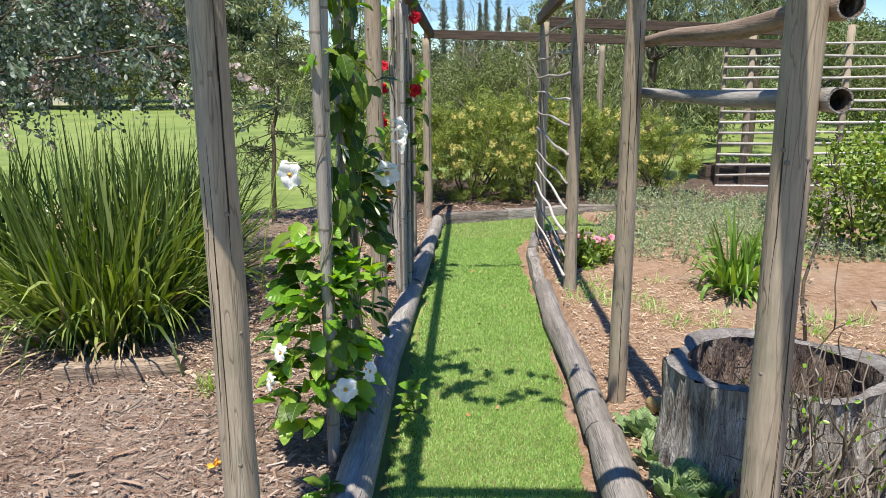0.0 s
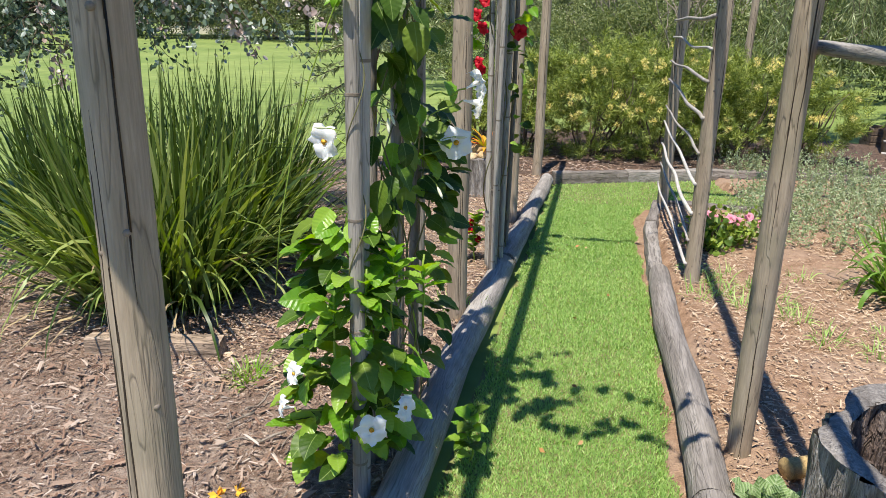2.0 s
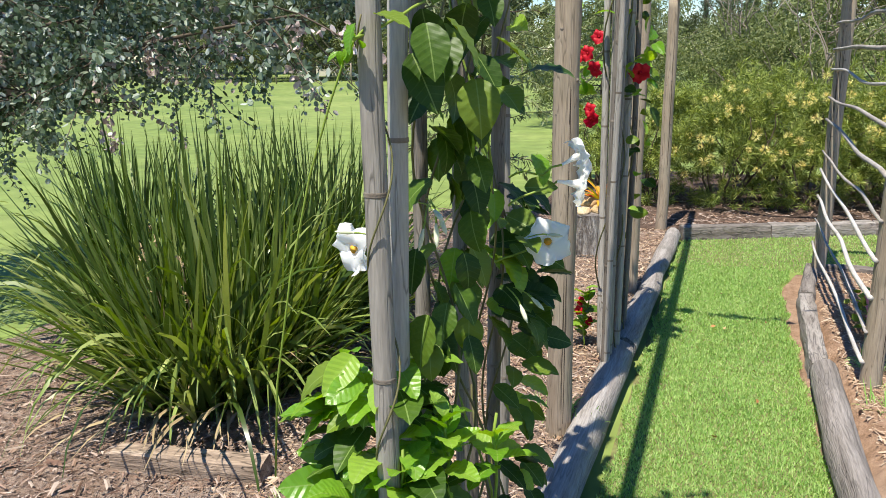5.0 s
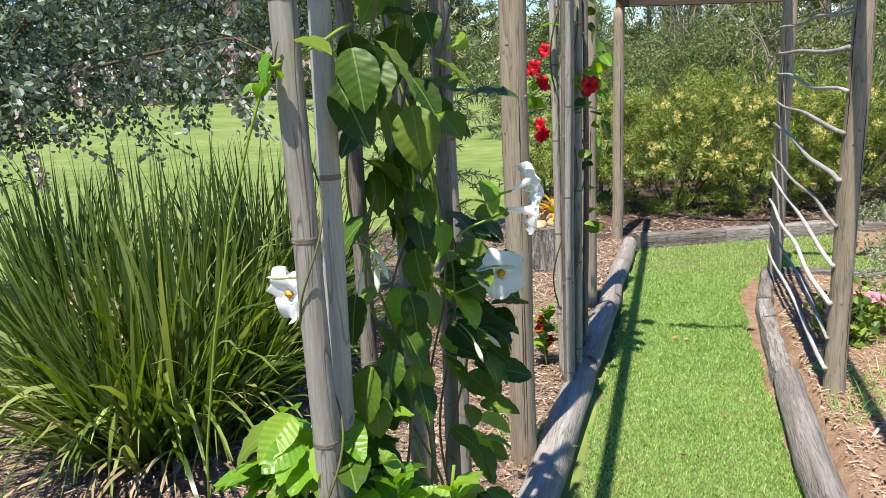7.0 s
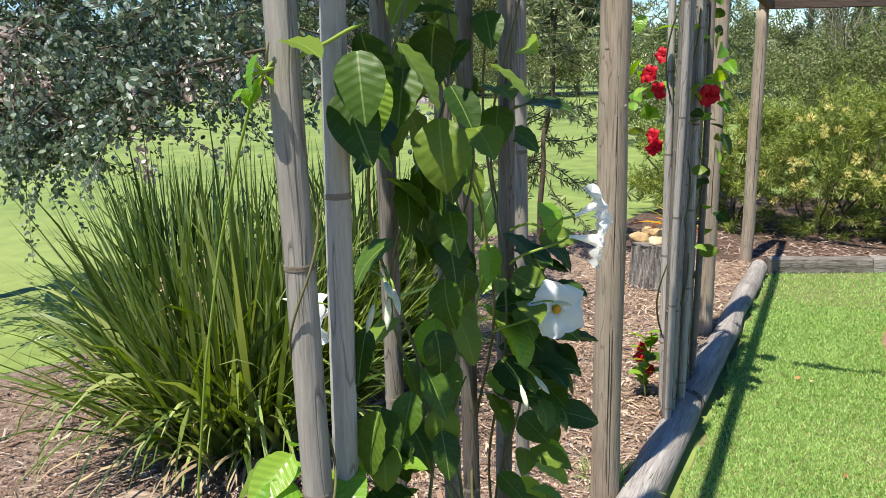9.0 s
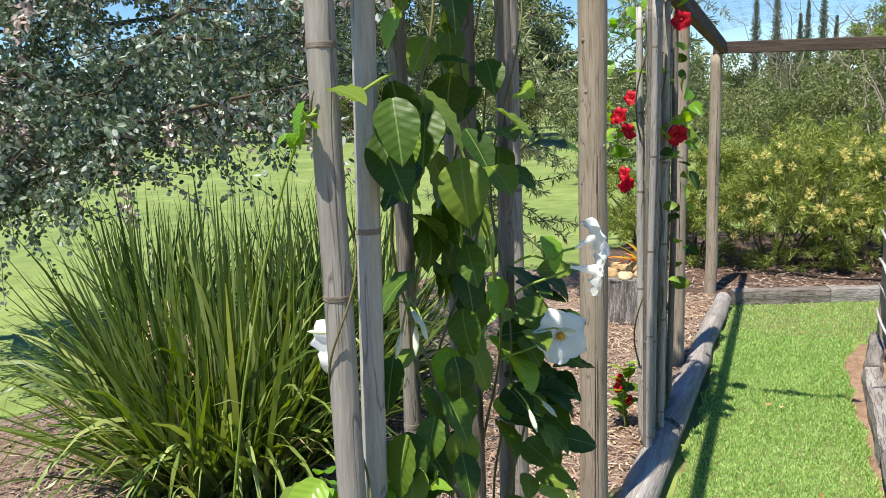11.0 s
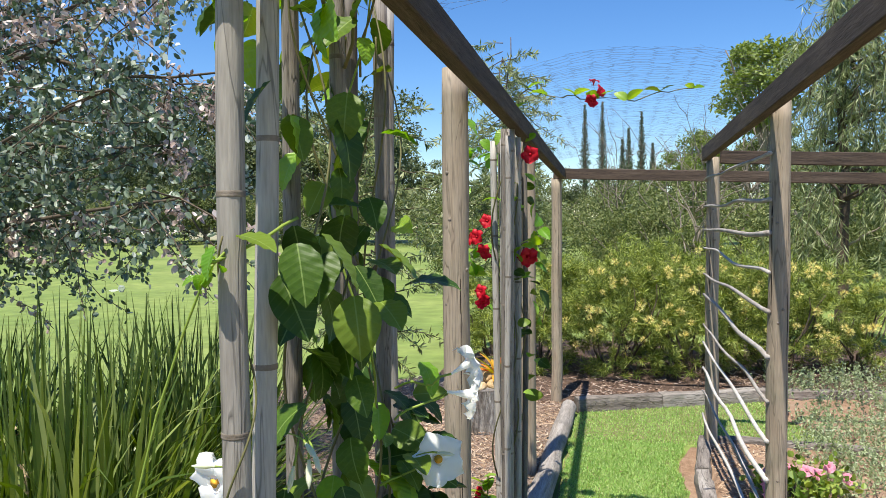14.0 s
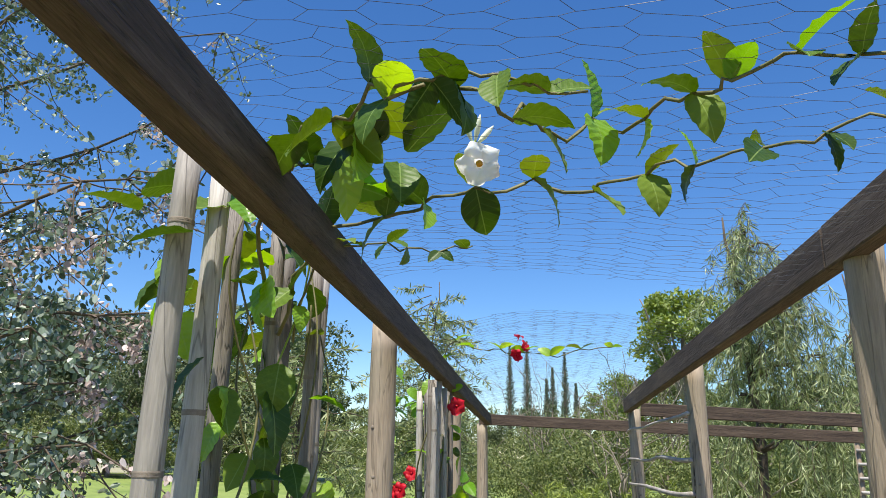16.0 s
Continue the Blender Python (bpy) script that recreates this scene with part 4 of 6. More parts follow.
for i, (x, y) in enumerate([(1.75, 4.35), (2.0, 4.25), (2.35, 4.35), (1.45, 4.75), (2.9, 4.1), (3.1, 4.3), (1.12, 5.12), (1.05, 5.3), (1.3, 5.2), (-0.28, 4.42), (3.3, 3.9), (0.98, 5.02), (1.62, 5.45), (2.75, 3.8), (1.2, 4.9), (1.42, 5.02), (1.0, 5.5), (1.18, 5.42), (1.85, 4.6), (2.15, 4.5), (2.5, 4.6), (1.55, 4.5), (2.7, 4.5), (1.95, 4.0), (-0.42, 4.5)]):
    tuft((x, y, 0.05), 45, 0.14, 40 + i)
tuft((-1.13, 3.42, 0.05), 90, 0.13, 77, "small bright green feathery weed in the mulch", YOUNGLEAF)


# ---- flowering vines on the canes ----
LEAVES = [blade_leaf(1.0, w, c, f, 3, 12, 0.03, s).mesh("leaf", VINELEAF) for w, c, f, s in ((0.70, 0.5, 0.20, 0), (0.76, 1.0, 0.14, 1), (0.66, 0.3, 0.28, 2))]
YOUNG = [blade_leaf(1.0, w, c, f, 3, 12, 0.04, s).mesh("leaf", YOUNGLEAF) for w, c, f, s in ((0.60, 0.6, 0.30, 4), (0.68, 0.95, 0.22, 5), (0.56, 0.4, 0.38, 6))]


def put_leaf(ob, p, d, size, young=False, spin=0.0):
    me = (YOUNG if young else LEAVES)[int(rng.integers(0, 3))]
    lf = part("leaf", me, None, ob, m=aim(p, d, spin) @ Matrix.Scale(size, 4))
    return lf


def white_flower(parent, p, d, size=1.0, petal=PETAL, throat=THROAT):
    """A five-petalled trumpet facing d."""
    d = Vector(d).normalized()
    fl = tagged(new("flower"), "open trumpet flower with a yellow-orange throat")
    fl.parent = parent
    fl.matrix_basis = aim(p, d) @ Matrix.Scale(size, 4)
    tube = Shape().tube([(0, -0.05, 0), (0, -0.03, 0), (0, -0.012, 0), (0, 0.0, 0), (0, 0.006, 0)], [0.003, 0.005, 0.009, 0.012, 0.017], 10, False)
    part("trumpet", tube, petal, fl)
    part("throat", Shape().tube([(0, -0.004, 0), (0, 0.004, 0), (0, 0.0062, 0)], [0.004, 0.006, 0.0085], 10, True), throat, fl)
    for i in range(5):
        s = Shape()
        V, F = [], []
        for j in range(6):
            t = j / 5
            w = 0.029 * math.sin(math.pi * (0.13 + 0.74 * t)) ** 0.7
            for k in range(-2, 3):
                u = k / 2
                V.append((w * u + 0.006 * t, 0.004 + 0.024 * t - 0.026 * t * t + 0.012 * u * t * math.sin(3 * t + 2.1 * i) + 0.008 * math.sin(4 * u + 1.7 * i) * t, 0.012 + 0.042 * t - 0.009 * u * u * t + 0.003 * math.sin(4 * u + 2 * i) * t))
        for j in range(5):
            for k in range(4):
                F.append([j * 5 + k, j * 5 + k + 1, (j + 1) * 5 + k + 1, (j + 1) * 5 + k])
        s.add(V, F)
        part("petal", s, petal, fl, m=pose(0, 0, 0, 0, i * 72 + 11, 0))
    return fl


def bud(parent, p, d, size=1.0, material=BUD):
    s = Shape().tube([(0, 0, 0), (0, 0.018, 0), (0, 0.035, 0), (0, 0.055, 0), (0, 0.072, 0)], [0.0022, 0.003, 0.0065, 0.006, 0.001], 8)
    m = aim(p, d) @ Matrix.Scale(size, 4)
    part("bud", s, material, parent, "pale unopened bud", m=m)
    part("bud_stalk", Shape().tube([(0.012, -0.05, -0.012), (0.005, -0.025, -0.004), (0, 0, 0), (0, 0.016, 0)], [0.0016, 0.002, 0.0026, 0.0032], 6), GREENSTEM, parent, m=m)


TENDRIL = [(-0.36, 2.63, 1.69), (-0.385, 2.62, 1.66), (-0.425, 2.62, 1.57), (-0.475, 2.62, 1.44), (-0.53, 2.62, 1.25), (-0.58, 2.62, 1.02), (-0.61, 2.63, 0.8)]


def white_vine():
    ob = thing("white_flowering_vine", "lush glossy green climbing vine with white trumpet flowers on canes", "climbing vine", (-0.36, 2.95, 0.04))
    base = Vector((-0.36, 2.95, 0.04))
    r = np.random.default_rng(11)
    # stems that wind up the canes
    for i in range(7):
        y = -0.06 + 0.08 * i
        pts = [(0.045 * math.cos(3.2 * t + i) + 0.02, y + 0.05 * math.sin(3.2 * t + i * 2), 0.02 + t * 0.45) for t in np.linspace(0, 4.6 + 0.3 * (i % 2), 44)]
        part("stem", Shape().tube(pts, np.linspace(0.0038, 0.0022, 44), 6), GREENSTEM if i == 3 else STEM, ob)
    # low dense skirt of big bright leaves
    for i in range(265):
        z = 0.20 + 0.82 * r.random()
        a = r.uniform(-math.pi, math.pi)
        f = min(1.0, 0.45 + 1.3 * abs(0.95 - z)) if z > 0.5 else 1.0
        rr = 0.165 * f * r.random() ** 0.4
        p = Vector((rr * math.cos(a) * 1.15 - 0.06, rr * math.sin(a) * 0.9 - 0.20, z))
        d = Vector((math.cos(a) + r.normal() * 0.4, math.sin(a) - 0.3 + r.normal() * 0.4, 0.60 - 1.0 * r.random()))
        put_leaf(ob, p, d, 0.078 + 0.05 * r.random(), r.random() < 0.58, r.normal() * 22)
    # column of darker leaves up the canes, their faces to the light
    for i in range(78):
        z = 0.98 + 1.05 * r.random() ** 1.25
        y = -0.02 + 0.095 * r.normal()
        a = r.normal() * 0.9 - 1.0
        d = Vector((math.cos(a) * 0.55, math.sin(a) * 0.55, -0.85 + 0.35 * r.normal()))
        put_leaf(ob, Vector((0.035 + r.normal() * 0.035 - 0.10 * y, y, z)), d, 0.078 + 0.042 * r.random(), r.random() < 0.10, r.normal() * 16)
    for i in range(20):
        a = r.normal() * 0.8 - 1.0
        p = Vector((r.normal() * 0.04 + 0.03, r.uniform(0.16, 0.55), 0.85 + 1.2 * r.random()))
        put_leaf(ob, p, Vector((math.cos(a), math.sin(a), 0.6 * r.normal() - 0.4)), 0.085 + 0.045 * r.random(), r.random() < 0.12, r.normal() * 25)
    # a stem that twines round the first cane, and the sprig beside it
    twine = [(-0.352 - base.x + 0.026 * math.cos(t), 2.648 - base.y + 0.026 * math.sin(t), 0.62 + 0.062 * t) for t in np.linspace(0, 17, 70)]
    part("twining_stem", Shape().tube(twine, np.linspace(0.0024, 0.0016, 70), 6), STEM, ob)
    part("sprig_stem", Shape().tube(wiggle(Vector((-0.385, 2.60, 1.67)) - base, Vector((-0.30, 2.76, 1.74)) - base, 6, 0.02, 2.0), 0.003, 6), GREENSTEM, ob)
    for p, d, size, young in (((-0.365, 2.61, 1.70), (-0.2, -0.5, -0.8), 0.055, True), ((-0.335, 2.63, 1.715), (0.95, -0.3, -0.1), 0.075, False), ((-0.275, 2.70, 1.70), (0.35, -0.45, -0.85), 0.105, False),
                              ((-0.24, 2.86, 1.60), (0.3, -0.5, -0.8), 0.12, False), ((-0.20, 3.05, 1.60), (0.9, -0.1, 0.45), 0.12, False), ((-0.22, 2.95, 1.58), (0.6, -0.7, -0.2), 0.10, False)):
        put_leaf(ob, Vector(p) - base, d, size, young, 8.0)
    # upright young shoots at the head of the skirt
    for x, y, z, k in ((-0.27, 2.74, 0.90, 11), (-0.33, 2.66, 0.86, 8), (-0.21, 2.90, 0.84, 7), (-0.42, 2.62, 0.80, 7)):
        part("shoot", Shape().tube(wiggle(Vector((x, y, z - 0.22)) - base, Vector((x, y, z + 0.04)) - base, 5, 0.02, x * 9), 0.0035, 6), GREENSTEM, ob)
        for i in range(k):
            a = i * 2.4 + x * 10
            put_leaf(ob, Vector((x, y, z - 0.09 + 0.013 * i)) - base, Vector((math.cos(a) * 0.7, math.sin(a) * 0.7 - 0.15, 0.25 + 0.085 * i)), 0.105 - 0.004 * i, True, r.normal() * 12)
    # leaves spilling to the path side
    for i in range(80):
        z = 0.92 + 0.33 * r.random() if i % 2 else 0.30 + 0.75 * r.random()
        p = Vector((0.03 + 0.10 * r.random(), 0.26 + 0.26 * r.random(), z))
        put_leaf(ob, p, Vector((0.8, r.normal() * 0.6 - 0.3, -0.4 + 0.6 * r.random())), 0.075 + 0.045 * r.random(), r.random() < 0.2, r.normal() * 30)
    # leaf tips at the top and by the first cane
    for i in range(34):
        p = Vector((-0.10 + 0.14 * r.random(), -0.36 + 0.85 * r.random(), 2.0 + 0.25 * r.random()))
        put_leaf(ob, p, Vector((r.normal() - 0.4, r.normal() - 0.4, -0.2 + 0.3 * r.normal())), 0.085 + 0.04 * r.random(), r.random() < 0.25, r.normal() * 30)
    flowers = [((-0.175, 3.22, 1.195), (0.3, -1.0, 0.25), 1.15), ((-0.115, 3.28, 1.33), (0.9, 0.35, -0.15), 1.05), ((-0.118, 3.29, 1.40), (0.75, 0.5, 0.45), 0.95),
               ((-0.54, 2.90, 1.23), (-0.35, -1, -0.1), 1.15), ((-0.53, 2.56, 0.58), (-0.6, -0.8, 0.3), 0.7),
               ((-0.275, 2.52, 0.45), (0.3, -1, 0.0), 0.95), ((-0.19, 2.58, 0.50), (0.95, -0.35, 0.2), 0.8), ((-0.58, 2.58, 0.45), (-0.8, -0.5, 0.2), 0.7)]
    for p, d, s in flowers:
        white_flower(ob, Vector(p) - base, d, s)
        st = Shape().tube(wiggle(Vector(p) - base - Vector(d).normalized() * 0.05 * s, (Vector(p) - base) * Vector((0.35, 0.8, 1)) - Vector((0, 0, 0.05)), 6, 0.03, p[2] * 7), 0.0028, 6)
        part("flower_stalk", st, GREENSTEM, ob)
    for p, d in [((-0.33, 2.82, 1.36), (0.6, -0.6, -0.25)), ((-0.32, 2.82, 1.34), (0.2, -0.5, -0.8)), ((-0.34, 2.81, 1.33), (-0.1, -0.4, -1)), ((-0.32, 2.83, 1.35), (0.5, -0.5, -0.7)),
                 ((-0.25, 3.18, 1.06), (0.5, -0.5, -0.7)), ((-0.23, 3.20, 1.07), (0.8, -0.4, -0.5)), ((-0.20, 3.22, 1.22), (0.9, -0.3, 0.05)), ((-0.52, 2.88, 1.28), (-0.9, -0.4, 0.1)),
                 ((-0.36, 2.72, 0.80), (0.7, -0.6, 0.0)), ((-0.36, 2.70, 0.77), (0.6, -0.7, -0.3)), ((-0.38, 2.72, 0.84), (0.2, -0.7, 0.5))]:
        bud(ob, Vector(p) - base + Vector((0.02, -0.03, 0)), d, 0.7 + 0.2 * r.random())
    # the long yellow tendril
    part("tendril", Shape().tube([Vector(p) - base for p in TENDRIL], 0.0021, 6), GREENSTEM, ob, "long yellow-green hanging tendril")
    for i in range(9):
        put_leaf(ob, Vector(TENDRIL[1]) + Vector((0.012 * r.normal(), 0, 0.02 * r.normal())) - base, Vector((r.normal() * 0.6, -0.3, -1 + r.normal() * 0.5)), 0.026, True, r.normal() * 40)


white_vine()


def runner(ob, base, pts, r0, leaf_every, size, r, young=0.3, seed=0.0, up=False):
    """A stem that creeps over the wire net, with its paired leaves."""
    line = []
    for i in range(len(pts) - 1):
        line += wiggle(pts[i], pts[i + 1], 6, 0.035, seed + i)[: 6 if i < len(pts) - 2 else 7]
    part("runner_stem", Shape().tube([Vector(p) - base for p in line], np.linspace(r0, r0 * 0.55, len(line)), 6), STEM, ob)
    for i in range(2, len(line), leaf_every):
        p = Vector(line[i]) - base
        f = 1 - 0.45 * i / len(line)
        for sg in (-1, 1):
            if r.random() < 0.85:
                d = Vector((sg * 0.5 + r.normal() * 0.35, -0.4 + r.normal() * 0.5, r.choice((0.7, -0.9)) * (0.5 + 0.5 * r.random())))
                if up:
                    d = Vector((sg * 0.8, -0.3 + 0.2 * r.normal(), 0.65 + 0.15 * r.normal()))
                put_leaf(ob, p, d, size * f * (0.75 + 0.4 * r.random()), r.random() < young, r.normal() * 30)


def roof_vine():
    ob = thing("white_vine_runners", "leafy vine runners with a white flower creeping over wire netting", "climbing vine", (-0.31, 2.9, 2.2))
    base = Vector((-0.31, 2.9, 2.2))
    r = np.random.default_rng(17)
    z = 2.285
    runner(ob, base, [(-0.34, 3.10, 2.05), (-0.24, 3.02, z - 0.02), (-0.03, 2.96, z - 0.01), (0.10, 2.86, z), (0.26, 2.90, z), (0.40, 2.82, z), (0.52, 2.73, z), (0.64, 2.665, z), (0.78, 2.60, z)], 0.0042, 4, 0.125, r, seed=1.0)
    runner(ob, base, [(-0.34, 2.95, 2.05), (-0.24, 2.76, z), (-0.12, 2.68, z), (0.0, 2.52, z + 0.01), (0.15, 2.51, z + 0.01), (0.22, 2.62, z), (0.34, 2.64, z), (0.42, 2.52, z), (0.50, 2.44, z), (0.60, 2.435, z), (0.70, 2.40, z)], 0.0042, 4, 0.125, r, seed=5.0)
    runner(ob, base, [(-0.26, 2.76, z), (-0.10, 2.60, z + 0.02), (0.02, 2.50, z + 0.02), (0.16, 2.48, z + 0.02), (0.28, 2.50, z)], 0.004, 4, 0.125, r, seed=9.0)
    runner(ob, base, [(-0.34, 3.2, 2.05), (-0.26, 3.10, z - 0.02), (-0.16, 3.12, z - 0.03), (-0.05, 3.2, z - 0.02), (0.06, 3.26, z)], 0.003, 3, 0.08, r, seed=13.0)
    for i in range(15):
        p = Vector((-0.20 + 0.20 * r.random(), 2.62 + 0.40 * r.random(), z + 0.03 * r.random())) - base
        put_leaf(ob, p, Vector((r.normal(), r.normal(), r.normal() + 0.4)), 0.10 + 0.03 * r.random(), r.random() < 0.4, r.normal() * 40)
    # unseen vine leaves added along the beam's outer side, to shade the edging log
    for i in range(105):
        p = Vector((-0.475 + 0.08 * r.normal(), 1.30 + 0.68 * r.random(), z - 0.02 + 0.05 * r.normal())) - base
        put_leaf(ob, p, Vector((r.normal(), r.normal(), 0.5 * r.normal())), 0.10 + 0.04 * r.random(), r.random() < 0.3, r.normal() * 40)
    white_flower(ob, Vector((0.115, 2.745, 2.285)) - base, (0.15, -0.9, -0.4), 0.72)
    for d in ((0.2, -0.3, 0.9), (-0.3, -0.2, 0.9), (0.5, 0.2, 0.7)):
        bud(ob, Vector((0.105, 2.76, 2.32)) - base, d, 0.8)


roof_vine()


def red_vine():
    ob = thing("red_flowering_vine", "climbing vine with deep red trumpet flowers on a cane bundle", "climbing vine", (-0.30, 5.3, 0.04))
    base = Vector((-0.30, 5.3, 0.04))
    r = np.random.default_rng(23)
    for i in range(4):
        pts = [(0.06 * math.cos(2.6 * t + i * 2), -0.15 + 0.12 * i + 0.08 * math.sin(2.6 * t + i), t * 0.44) for t in np.linspace(0, 4.7, 36)]
        part("stem", Shape().tube(pts, 0.004, 6), STEM, ob)
    for i in range(46):
        z = 0.3 + 1.85 * r.random() ** 0.6
        p = Vector((0.05 + r.normal() * 0.05, r.uniform(-0.2, 0.5), z))
        put_leaf(ob, p, Vector((r.normal(), r.normal() - 0.5, r.normal() * 0.7)), 0.06 + 0.04 * r.random(), r.random() < 0.5, r.normal() * 40)
    for cx, cy, cz, k in ((-0.52, 5.45, 1.55, 16), (-0.20, 5.25, 1.50, 14), (-0.50, 5.5, 2.05, 12)):
        for i in range(k):
            p = Vector((cx + r.normal() * 0.05, cy + r.normal() * 0.05, cz + r.normal() * 0.09)) - base
            put_leaf(ob, p, Vector((r.normal(), r.normal() - 0.5, r.normal() * 0.7 + 0.2)), 0.075 + 0.035 * r.random(), r.random() < 0.7, r.normal() * 40)
    for p, d, s in [((-0.18, 5.20, 2.03), (0.4, -1, -0.1), 0.85), ((-0.19, 5.18, 1.54), (0.3, -1, -0.6), 1.0), ((-0.43, 5.36, 1.555), (-0.5, -1, -0.5), 0.85), ((-0.47, 5.36, 1.63), (-0.5, -1, 0.1), 0.8),
                    ((-0.42, 5.38, 1.71), (0, -1, 0.3), 0.75), ((-0.44, 5.34, 1.30), (0.6, -1, -0.6), 0.8), ((-0.45, 5.36, 1.35), (-0.4, -1, 0.2), 0.7), ((-0.50, 5.4, 1.62), (-0.6, -0.8, 0.3), 0.7)]:
        white_flower(ob, Vector(p) - base, d, s, REDPETAL, REDPETAL)
    run = thing("red_vine_runner", "thin vine runner with red flowers hanging over the path", "climbing vine", (-0.25, 5.35, 2.15))
    b2 = Vector((-0.25, 5.35, 2.15))
    runner(run, b2, [(-0.33, 5.35, 2.2), (-0.20, 5.31, 2.36), (-0.03, 5.30, 2.31), (0.14, 5.30, 2.30), (0.34, 5.31, 2.29), (0.58, 5.32, 2.33)], 0.004, 4, 0.115, r, 0.8, 4.0, True)
    for p, d, s in (((0.15, 5.28, 2.33), (0.9, -0.5, 0.3), 0.62), ((0.11, 5.27, 2.285), (-0.4, -0.8, -0.6), 0.66), ((0.12, 5.29, 2.38), (0.2, -0.1, 0.9), 0.5)):
        white_flower(run, Vector(p) - b2, d, s, REDPETAL, REDPETAL)


red_vine()


def seedling(at, label, k, h, seed, petal=None):
    ob = thing("seedling", label, "plant", at)
    r = np.random.default_rng(seed)
    part("stem", Shape().tube(wiggle((0, 0, 0), (0.02, 0, h), 6, 0.03, seed), 0.004, 6), GREENSTEM, ob)
    for i in range(k):
        a = r.random() * 6.3
        put_leaf(ob, Vector((0, 0, h * (0.15 + 0.85 * r.random()))), Vector((math.cos(a), math.sin(a), 0.7)), 0.07 + 0.04 * r.random(), r.random() < 0.75, r.normal() * 20)
    if petal:
        for i in range(3):
            white_flower(ob, Vector((r.normal() * 0.03, -0.02, h * (0.5 + 0.3 * i / 2))), (r.normal(), -1, 0.3), 0.5, petal, petal)


seedling((-0.43, 5.30, 0.05), "young leafy plant with small red flowers in mulch", 26, 0.36, 3, REDPETAL)
seedling((-0.06, 3.02, 0.05), "low leafy shoot beside the edging log", 14, 0.22, 5)
seedling((-0.33, 2.30, 0.05), "bright green leafy shoot in mulch", 12, 0.12, 6)


def petals_litter():
    s = Shape()
    r = np.random.default_rng(31)
    P = np.array([(x, y, 0.03) for x, y in ((0.21, 3.18), (0.31, 3.74), (0.21, 5.94), (0.45, 5.31), (0.10, 4.70), (0.28, 4.57), (0.30, 5.95), (0.15, 5.6), (0.45, 5.0), (0.5, 3.9), (0.35, 3.3), (0.52, 6.1), (0.25, 6.6))])
    s.leaves(P, r.normal(size=(len(P), 3)) * (1, 1, 0.15), 0.035, 0.018, 0.5)
    solid("fallen_leaves", s, mat("fallen_leaf", [(0.25, 0.11, 0.04), (0.45, 0.20, 0.07), (0.55, 0.40, 0.22)], scale=5, island=0.8, bump=0), "small brown and orange fallen leaves on the lawn", "leaf litter", "stuff")


petals_litter()


# ---- wire netting ----
def netting(y0, y1, x0, x1, z, sag, label, pitch=0.055):
    s = Shape()
    r = 0.00042
    cw, ch = pitch * 1.45, pitch * 0.72

    def at(x, y):
        u, v = (x - x0) / (x1 - x0), (y - y0) / (y1 - y0)
        zz = z(y) - sag * math.sin(math.pi * min(1, max(0, u))) * (0.6 + 0.4 * math.sin(3 * v + 1)) + 0.012 * noise.noise((x * 4, y * 4, 2)) + 0.03 * v * v * math.sin(5 * u)
        return np.array((x + 0.016 * noise.noise((x * 13, y * 13, 0)), y + 0.016 * noise.noise((x * 13, y * 13, 7)), zz + 0.008 * noise.noise((x * 21, y * 21, 3))))

    segs = []
    for j in range(int((x1 - x0) / cw)):
        for i in range(int((y1 - y0) / ch)):
            y, x = y0 + i * ch + (ch / 2 if j % 2 else 0), x0 + j * cw
            a, b, c, d = at(x, y), at(x + cw * 0.33, y + ch / 2), at(x, y + ch), at(x + cw, y + ch / 2)
            segs += [(a, b), (b, c), (b, d)]
    A = np.array([q[0] for q in segs])
    B = np.array([q[1] for q in segs])
    T = B - A
    T /= np.linalg.norm(T, axis=1)[:, None]
    U = np.cross(T, (0, 0, 1.0))
    U /= np.linalg.norm(U, axis=1)[:, None] + 1e-9
    W = np.cross(T, U)
    k = len(A)
    V = []
    for P in (A, B):
        for a in (0, 2.09, 4.19):
            V.append(P + r * (math.cos(a) * U + math.sin(a) * W))
    V = np.stack(V, 1)
    q = np.array([[0, 1, 4, 3], [1, 2, 5, 4], [2, 0, 3, 5]])[None]
    s.quads(V, (np.arange(k)[:, None, None] * 6 + q).reshape(-1, 4))
    solid("wire_netting", s, WIRE, label, "netting")


netting(0.6, 3.62, -0.32, 0.90, lambda y: left_z(y) + 0.12, 0.03, "loose hexagonal wire netting stretched over the arbor beams")
netting(4.45, 7.9, -0.29, 0.88, lambda y: left_z(y) + 0.115, -0.10, "bowed hexagonal wire netting over the far beams")


# ---- hedge and trees ----
def ball(k, r):
    """Points in a rough ball, denser towards its skin."""
    d = r.normal(size=(k, 3))
    d /= np.linalg.norm(d, axis=1)[:, None]
    return d * (r.random(k) ** 0.45)[:, None]


def brush_flower(parent, p, s, r):
    k = 60
    d = r.normal(size=(k, 3))
    d /= np.linalg.norm(d, axis=1)[:, None]
    sh = Shape().leaves(d * 0.012 * s, d + (0, 0, 0.2), 0.042 * s, 0.0045 * s)
    part("brush_flower", sh, GREVFLOWER, parent, "yellow spidery brush flower", m=Matrix.Translation(p))


